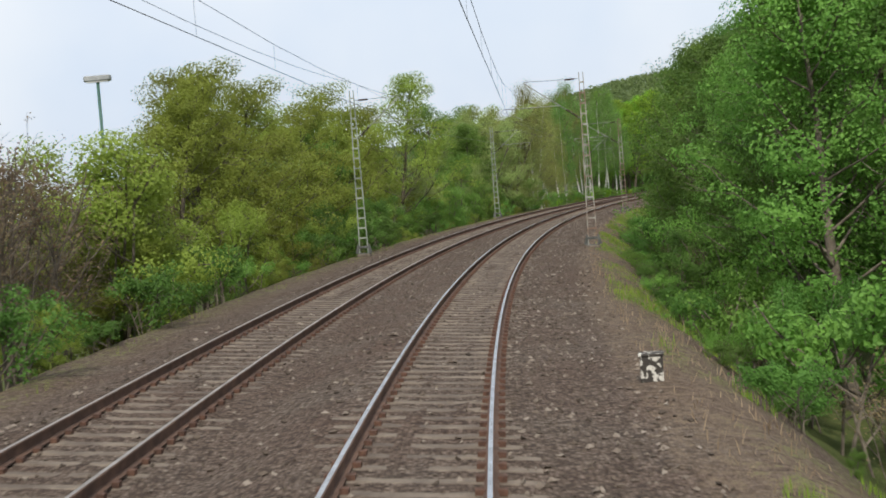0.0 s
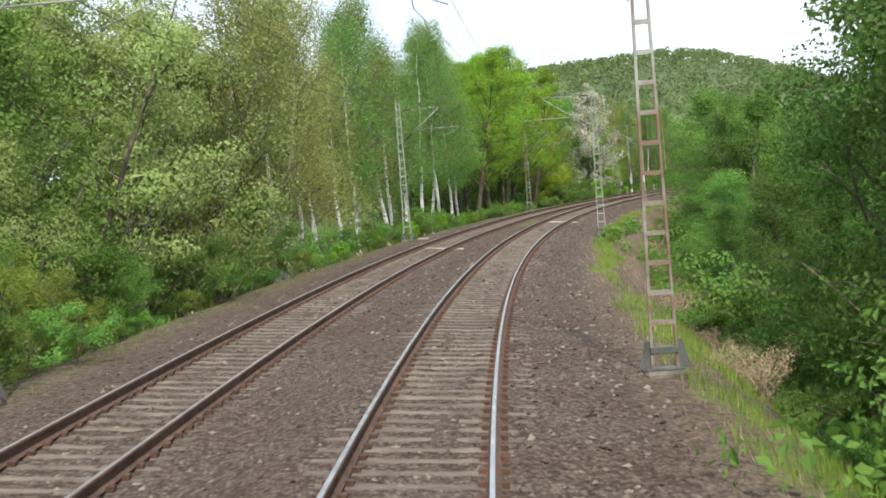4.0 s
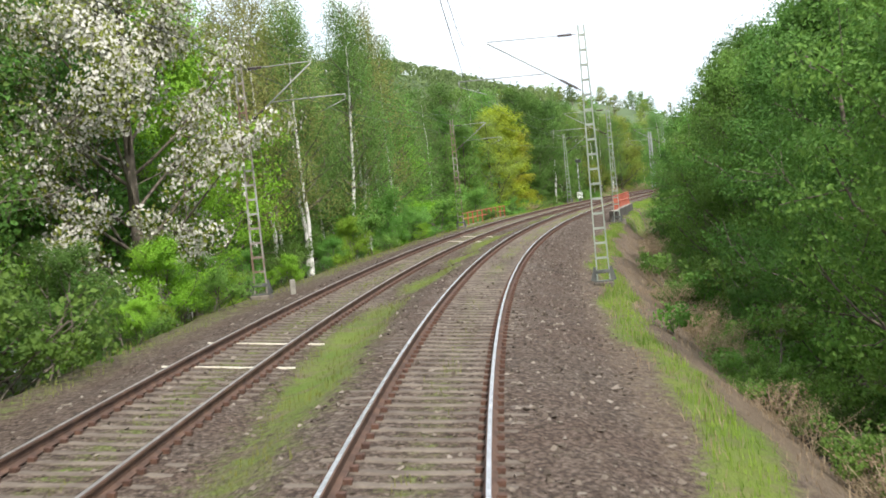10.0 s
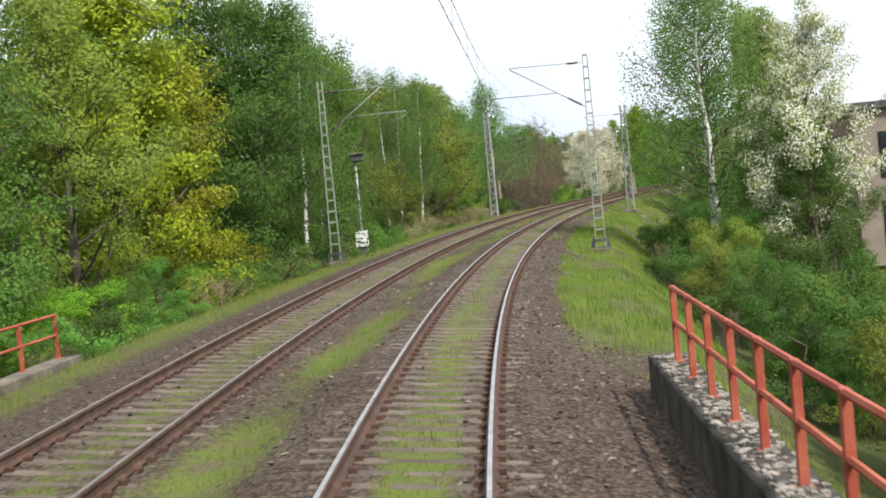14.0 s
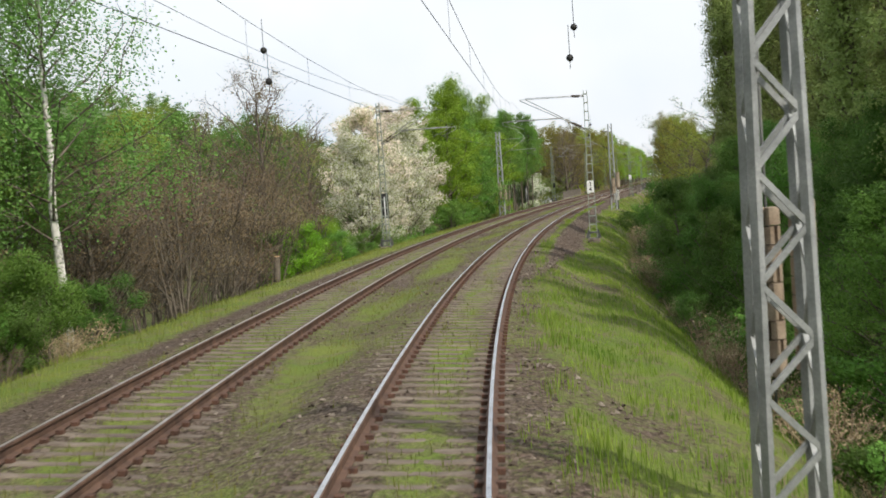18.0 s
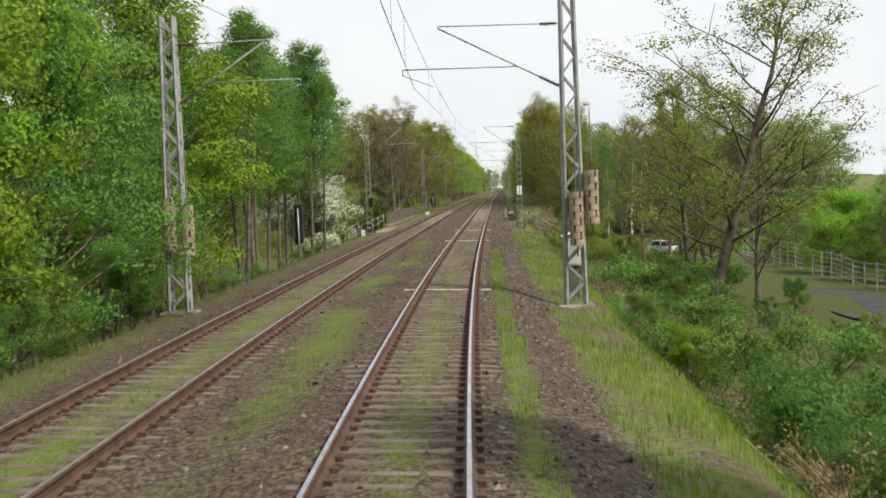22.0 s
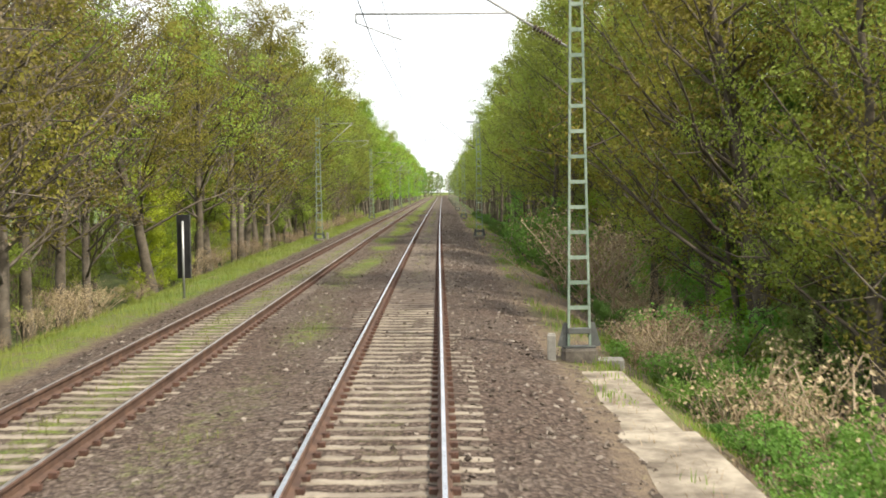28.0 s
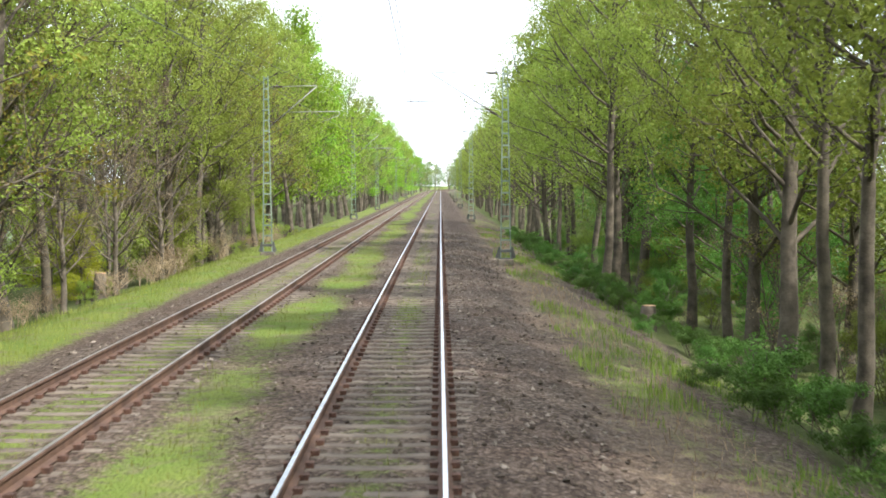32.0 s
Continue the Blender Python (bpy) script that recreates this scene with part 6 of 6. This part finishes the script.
def signal_board(s, lat, top, tall, label, double=False):
    """A narrow dark board on a post, seen from behind."""
    g = float(soil(s, lat))
    b = tagged(empty("signal_board", spot(s, lat, g, 8)), label, "signal")
    part("post", barred((0, 0, -0.2), (0, 0, top - g - 0.2), 0.08, 0.08, 8), GALV_TUBE, b, "pale metal post")
    part("board", boxed((-0.2, 0.06, top - g - tall), (0.2, 0.09, top - g), 0.006), BLACK, b, "black board")
    part("frame", boxed((-0.215, 0.07, top - g - tall - 0.01), (-0.17, 0.12, top - g + 0.01)), DARK_STEEL, b)
    part("frame", boxed((0.17, 0.07, top - g - tall - 0.01), (0.215, 0.12, top - g + 0.01)), DARK_STEEL, b)
    part("hood", boxed((-0.16, 0.09, top - g - 0.5), (0.16, 0.22, top - g - 0.3), 0.01), BLACK, b)


signal_board(506.0, -9.0, 2.55, 1.5, "black signal board on a pale post beside the blossom")
signal_board(512.0, -11.0, 2.75, 0.9, "smaller dark signal board on a pale post")
signal_board(588.0, -8.0, 2.2, 1.9, "black signal board on a pale post beside the trees")
signal_board(708.0, -7.1, 2.1, 1.95, "black signal board on a white post beside the oaks")
# relay box with lamp
g = float(soil(396, -8.5))
lampbox = tagged(empty("trackside_lamp", spot(396, -8.5, g)), "grey post with a dark lamp head and a white box", "signal")
part("post", barred((0, 0, -0.2), (0, 0, 5.2), 0.12, 0.1, 8), GALV, lampbox)
part("lamp_head", boxed((-0.2, -0.25, 4.75), (0.42, 0.25, 5.1), 0.05), DARK_STEEL, lampbox, "dark lamp head")
part("hood", boxed((-0.28, -0.35, 5.08), (0.5, 0.3, 5.16), 0.02), DARK_STEEL, lampbox)
part("cabinet", boxed((-0.3, -0.3, 0.45), (0.3, 0.1, 1.25), 0.02), WHITE, lampbox, "white metal box")
part("foot", boxed((-0.2, -0.2, -0.2), (0.2, 0.1, 0.46), 0.02), DARK_STEEL, lampbox)

# grey trackside cabinet with a little roof
CREAM = worn("weathered_cream", (0.46, 0.45, 0.40), (0.62, 0.61, 0.56), 2.2, 25.0, 0.75)
g = float(soil(566, 3.75))
cab = tagged(empty("trackside_cabinet", spot(564.0, 3.76, 0.0) @ Matrix.Diagonal((0.82, 0.82, 0.93, 1))), "weathered cream switch cabinet with a curved roof on a grey post", "cabinet")
part("body", boxed((-0.3, -0.2, 0.25), (0.3, 0.25, 1.2), 0.015), CREAM, cab)
door = part("door", boxed((-0.26, -0.225, 0.3), (0.26, -0.2, 1.12), 0.008), CREAM, cab, "cream metal door")
part("window", boxed((-0.13, -0.232, 0.62), (0.17, -0.226, 1.02)), GALV, door, "dull grey inspection panel")
part("handle", boxed((-0.22, -0.25, 0.5), (-0.19, -0.225, 0.62), 0.004), DARK_STEEL, door)
bm = bmesh.new()
for i in range(6):
    a0, a1 = -0.42 + i * 0.14, -0.42 + (i + 1) * 0.14
    z0, z1 = 1.32 - 0.45 * a0 * a0, 1.32 - 0.45 * a1 * a1
    v = [bm.verts.new(c) for c in ((a0, -0.32, z0), (a1, -0.32, z1), (a1, 0.32, z1), (a0, 0.32, z0), (a0, -0.32, z0 - 0.05), (a1, -0.32, z1 - 0.05), (a1, 0.32, z1 - 0.05), (a0, 0.32, z0 - 0.05))]
    for q in ((0, 1, 2, 3), (4, 7, 6, 5), (0, 4, 5, 1), (2, 6, 7, 3), (0, 3, 7, 4), (1, 5, 6, 2)):
        bm.faces.new([v[j] for j in q])
bmesh.ops.remove_doubles(bm, verts=list(bm.verts), dist=0.001)
part("roof", bm, WHITE, cab, "white curved roof")
for x in (-0.2, 0.12):
    part("bolt", boxed((x, -0.05, 1.28), (x + 0.09, 0.05, 1.4), 0.01), GALV, cab)
part("pedestal", boxed((-0.19, -0.12, g - 0.2), (0.19, 0.14, 0.26), 0.01), DARK_STEEL, cab, "dark stained pedestal")


# sawn and broken stumps
SAWN = worn("sawn_wood", (0.50, 0.28, 0.13), (0.66, 0.45, 0.26), 4.0, 30.0, 0.9)
def stump(s, lat, h, r, label):
    g = float(soil(s, lat))
    st = tagged(empty("tree_stump", spot(s, lat, g)), label, "stump")
    rng = np.random.default_rng(int(s))
    v, f = tube([(0, 0, -0.2), (0.02, 0, h * 0.4), (0.05, 0.03, h * 0.8), (0.06, 0.04, h)], np.array([r * 1.4, r * 1.05, r, r * 0.9]), 9)
    hang("trunk", mesh_np("trunk", v, f, BARK, None, True), st)
    part("cut_face", barred((0.06, 0.04, h - 0.02), (0.06, 0.04, h + 0.02), r * 1.75, r * 1.75, 9), SAWN, st, "pale fresh-cut wood")


stump(482.0, -10.0, 1.5, 0.14, "snapped stump with pale broken wood in dry scrub")
stump(596.0, 6.6, 0.42, 0.16, "fresh orange-brown sawn stump on the bank")
stump(797.0, 6.5, 0.6, 0.22, "mossy sawn stump on the bank")
stump(804.0, -10.6, 0.9, 0.2, "sawn stump among the oaks")
stump(748.0, -9.8, 1.6, 0.17, "sawn trunk with pale cut face")
stump(738.0, -9.8, 3.0, 0.17, "tall sawn trunk with pale cut face")

# ---- buildings far off ----
def brick_works():
    g = -3.6
    w = tagged(empty("brick_building", spot(402, 16.8, g, 0)), "flat-roofed red-brick works building with grey-framed windows", "building")
    part("wall", boxed((0, 0, 0), (26, 22, 8.2)), BRICK_WALL, w)
    part("roof", boxed((-0.4, -0.4, 8.2), (26.4, 22.4, 8.6), 0.03), DARK_STEEL, w, "dark flat roof edge")
    for side in range(2):
        for i in range(5):
            for z in (1.0, 4.6):
                if side == 0:
                    lo, hi = (1.2 + i * 4.6, -0.05, z), (4.2 + i * 4.6, 0.06, z + 2.4)
                else:
                    lo, hi = (-0.05, 1.2 + i * 4.2, z), (0.06, 4.0 + i * 4.2, z + 2.4)
                win = part("window", boxed(lo, hi), DARKGLASS, w, "window with grey glazing bars")
                for k in range(1, 4):
                    if side == 0:
                        x = lo[0] + 0.75 * k
                        part("glazing_bar", boxed((x - 0.04, -0.09, z), (x + 0.04, -0.05, z + 2.4)), GALV, win)
                    else:
                        y = lo[1] + 0.7 * k
                        part("glazing_bar", boxed((-0.09, y - 0.04, z), (-0.05, y + 0.04, z + 2.4)), GALV, win)


def brick_wall_material():
    m, nt, p = material("brick_wall")
    br = node(nt, "ShaderNodeTexBrick", Scale=1.0)
    br.inputs["Color1"].default_value, br.inputs["Color2"].default_value, br.inputs["Mortar"].default_value = (0.26, 0.075, 0.05, 1), (0.34, 0.12, 0.075, 1), (0.30, 0.25, 0.21, 1)
    br.inputs["Brick Width"].default_value, br.inputs["Row Height"].default_value, br.inputs["Mortar Size"].default_value = 0.25, 0.083, 0.01
    nt.links.new(coords(nt), br.inputs["Vector"])
    n = noise_of(nt, coords(nt), 1.2)
    nt.links.new(mixed(nt, 0.5, br.outputs["Color"], ramp_of(nt, n, (0.3, (0.5, 0.5, 0.5)), (0.7, (1.0, 1.0, 1.0))), "MULTIPLY"), p.inputs["Base Color"])
    p.inputs["Roughness"].default_value = 0.92
    return m


BRICK_WALL = brick_wall_material()
brick_works()
ORANGE = worn("orange_sheet", (0.55, 0.22, 0.03), (0.66, 0.30, 0.06), 0.5, 5.0, 0.6)
g = -3.0
tower = tagged(empty("plant_tower", spot(890, -57.8, g)), "cream silo and orange and white plant tower above the far trees", "tower")
part("shaft", boxed((-3, -3, 0), (3, 3, 14.0)), CREAM, tower)
bm = bmesh.new()
bmesh.ops.create_cone(bm, cap_ends=True, segments=24, radius1=1.7, radius2=1.7, depth=7.0, matrix=Matrix.Translation((-0.6, -1.5, 17.0)))
bmesh.ops.create_cone(bm, cap_ends=True, segments=24, radius1=1.7, radius2=0.7, depth=0.9, matrix=Matrix.Translation((-0.6, -1.5, 20.95)))
part("silo", bm, PALE, tower, "cream cylindrical silo")
part("stack", barred((-0.4, -1.0, 20), (-0.4, -1.0, 24.0), 0.7, 0.7, 8), DARK_STEEL, tower, "dark stack")
part("stair_frame", boxed((-5.4, -3, 13.0), (-3.0, 1, 16.2), 0.05), OLD_CONCRETE, tower)
part("stair_pole", barred((-3.6, -1, 16), (-3.6, -1, 19.6), 0.3, 0.3, 6), DARK_STEEL, tower)
part("upper_box", boxed((-2.6, -3.6, 13.6), (0.2, -3.2, 17.6), 0.05), ORANGE, tower, "orange sheet-metal box")
part("upper_box", boxed((1.2, -3.4, 13.2), (5.0, 2.0, 17.4), 0.05), WHITE, tower, "white sheet-metal box")
part("panel", boxed((2.2, -3.5, 14.4), (3.6, -3.41, 16.2)), ORANGE, tower, "orange panel")

# ---- insulator balls on the wires ----
def ball(s, lat, z):
    b = tagged(empty("wire_insulator", spot(s, lat, z)), "round dark insulator hanging in a wire", "insulator", "wire insulators")
    bm = bmesh.new()
    bmesh.ops.create_uvsphere(bm, u_segments=12, v_segments=8, radius=0.1)
    part("body", bm, BLACK, b)
    part("pin", barred((0, 0, 0.08), (0, 0, 0.9), 0.02, 0.02, 6), WIRE, b)
    part("pin", barred((0, 0, -0.3), (0, 0, -0.08), 0.02, 0.02, 6), WIRE, b)


ball(463.5, -5.7, 6.0)
ball(464.5, -6.0, 7.0)
ball(463.0, 2.8, 6.0)
ball(464.5, 3.0, 7.0)
ball(537.0, 2.6, 6.15)
ball(538.0, 2.75, 7.05)


# ---- wire fence beyond the service road ----
def mesh_fence(s0, s1, lat):
    fence = tagged(empty("wire_fence", spot(s0, lat, 0)), "long grey wire-mesh fence with steel posts beyond the service road", "fence")
    inv = fence.matrix_basis.inverted()
    ss = np.arange(s0, s1, 2.5)
    bm = boxed((-0.03, -0.03, -0.2), (0.03, 0.03, 1.7))
    me = bpy.data.meshes.new("post")
    bm.to_mesh(me)
    bm.free()
    me.materials.append(GALV_TUBE)
    for s in ss:
        hang("post", me, fence, "", inv @ spot(s, lat, float(soil(s, lat))))
    for h in (0.1, 0.4, 0.7, 1.0, 1.3, 1.6):
        pts = [tuple(at(s, lat, h)) for s in ss]
        v, f = tube(pts, np.full(len(pts), 0.014), 4)
        hang("wire", mesh_np("wire", v, f, GALV_TUBE), fence, "", inv)


mesh_fence(545, 640, 22.3)


# ---- distance ----
CREST = [(-260, 1150, 4, 200), (8, 1110, 42, 190), (172, 1086, 80, 200), (290, 1000, 84, 170), (345, 850, 48, 120), (336, 690, 19, 60), (350, 640, 5, 40), (385, 612, 0, 30)]


def hill_height(x, y):
    """The ridge follows a crest line that comes down towards the railway."""
    z = np.zeros_like(x)
    for (x0, y0, h0, r0), (x1, y1, h1, r1) in zip(CREST[:-1], CREST[1:]):
        dx, dy = x1 - x0, y1 - y0
        u = np.clip(((x - x0) * dx + (y - y0) * dy) / (dx * dx + dy * dy), 0, 1)
        d = np.hypot(x - x0 - u * dx, y - y0 - u * dy)
        z = np.maximum(z, (h0 + u * (h1 - h0)) * np.exp(-(d / (r0 + u * (r1 - r0))) ** 2))
    return z


def make_hill():
    """A wooded ridge far off beyond the outside of the curve."""
    rng = np.random.default_rng(8)
    X, Y = np.meshgrid(np.arange(-560, 640, 12.0), np.arange(560, 1500, 12.0), indexing="ij")
    z = hill_height(X, Y) - 5.5
    v = np.stack([X, Y, z], -1)
    n, k = X.shape
    i = (np.arange(n - 1)[:, None] * k + np.arange(k - 1)[None]).ravel()
    f = np.stack([i, i + k, i + k + 1, i + 1], -1)
    f = f[(z.ravel()[f] > -4.6).any(1)]
    me = mesh_np("hill", v.reshape(-1, 3), f, FAR_WOOD, None, True)
    tagged(new("wooded_hill", me), "distant ridge covered with hazy green woodland", "hill", kind="structure")
    # the wood's treetops: little clusters of leaf masses
    m = 60000
    x, y = rng.uniform(-300, 480, m), rng.uniform(600, 1250, m)
    h = hill_height(x, y)
    keep = (h > 3) & ((y > 840) | (x < 200)) & (rng.random(m) < np.where(y < 800, 1.0, 0.42))
    c = np.stack([x, y, h - 5.5], -1)[keep][:14000]
    m = len(c)
    per = 18
    size = rng.uniform(2.4, 4.4, m)
    cc = np.repeat(c, per, 0) + unit(rng.normal(0, 1, (m * per, 3))) * np.repeat(size, per)[:, None] * rng.uniform(0.5, 1, (m * per, 1)) + np.array([0, 0, 5.0])
    nn = len(cc)
    vv = cc[:, None] + unit(rng.normal(0, 1, (nn, 3, 3))) * np.repeat(np.where(c[:, 1] < 850, 0.5, 1.0), per)[:, None, None] * rng.uniform(0.8, 1.7, (nn, 1, 1))
    me = mesh_np("far_wood", vv.reshape(-1, 3), np.arange(nn * 3).reshape(-1, 3), FAR_CROWN)
    tagged(new("far_wood", me), "massed treetops on the distant hill", "woodland", kind="stuff")


def hill_trees():
    """Single trees on the spur of the hill that comes down to the line."""
    rng = random.Random(4)
    done = 0
    while done < 90:
        x, y = rng.uniform(215, 420), rng.uniform(600, 850)
        h = float(hill_height(np.array([x]), np.array([y]))[0])
        if h < 2.5:
            continue
        name = rng.choice(("dense_tree", "broadleaf_tree", "maple_tree", "willow_tree"))
        made, h0, text, category, _, _ = KINDS[name]
        wood, crown = rng.choice(made)
        k = rng.uniform(7.5, 10.5) / h0
        ob = new("woodland_" + name, one_piece(wood, FAR[crown.name]))
        ob.matrix_basis = Matrix.Translation((x, y, h - 5.8)) @ Matrix.Rotation(rng.uniform(0, 6.3), 4, "Z") @ Matrix.Diagonal((k * 1.25, k * 1.25, k, 1))
        tagged(ob, text, category, "woodland behind the line")
        done += 1


FAR_WOOD = worn("far_wood", (0.07, 0.11, 0.05), (0.13, 0.17, 0.08), 0.02, 0.2, 1.0, 0.0, 0.2, 0.5, False)
FAR_CROWN = foliage("far_crown", (0.11, 0.185, 0.062), (0.205, 0.30, 0.112), 0.35)
make_hill()
hill_trees()

# ---- the tracks, last ----
make_track(0, 0.0, "railway track with bright worn rails on dusty sleepers in brown ballast")
make_track(1, -GAP, "neighbouring railway track with rust-brown rails on weathered sleepers")
make_stones()
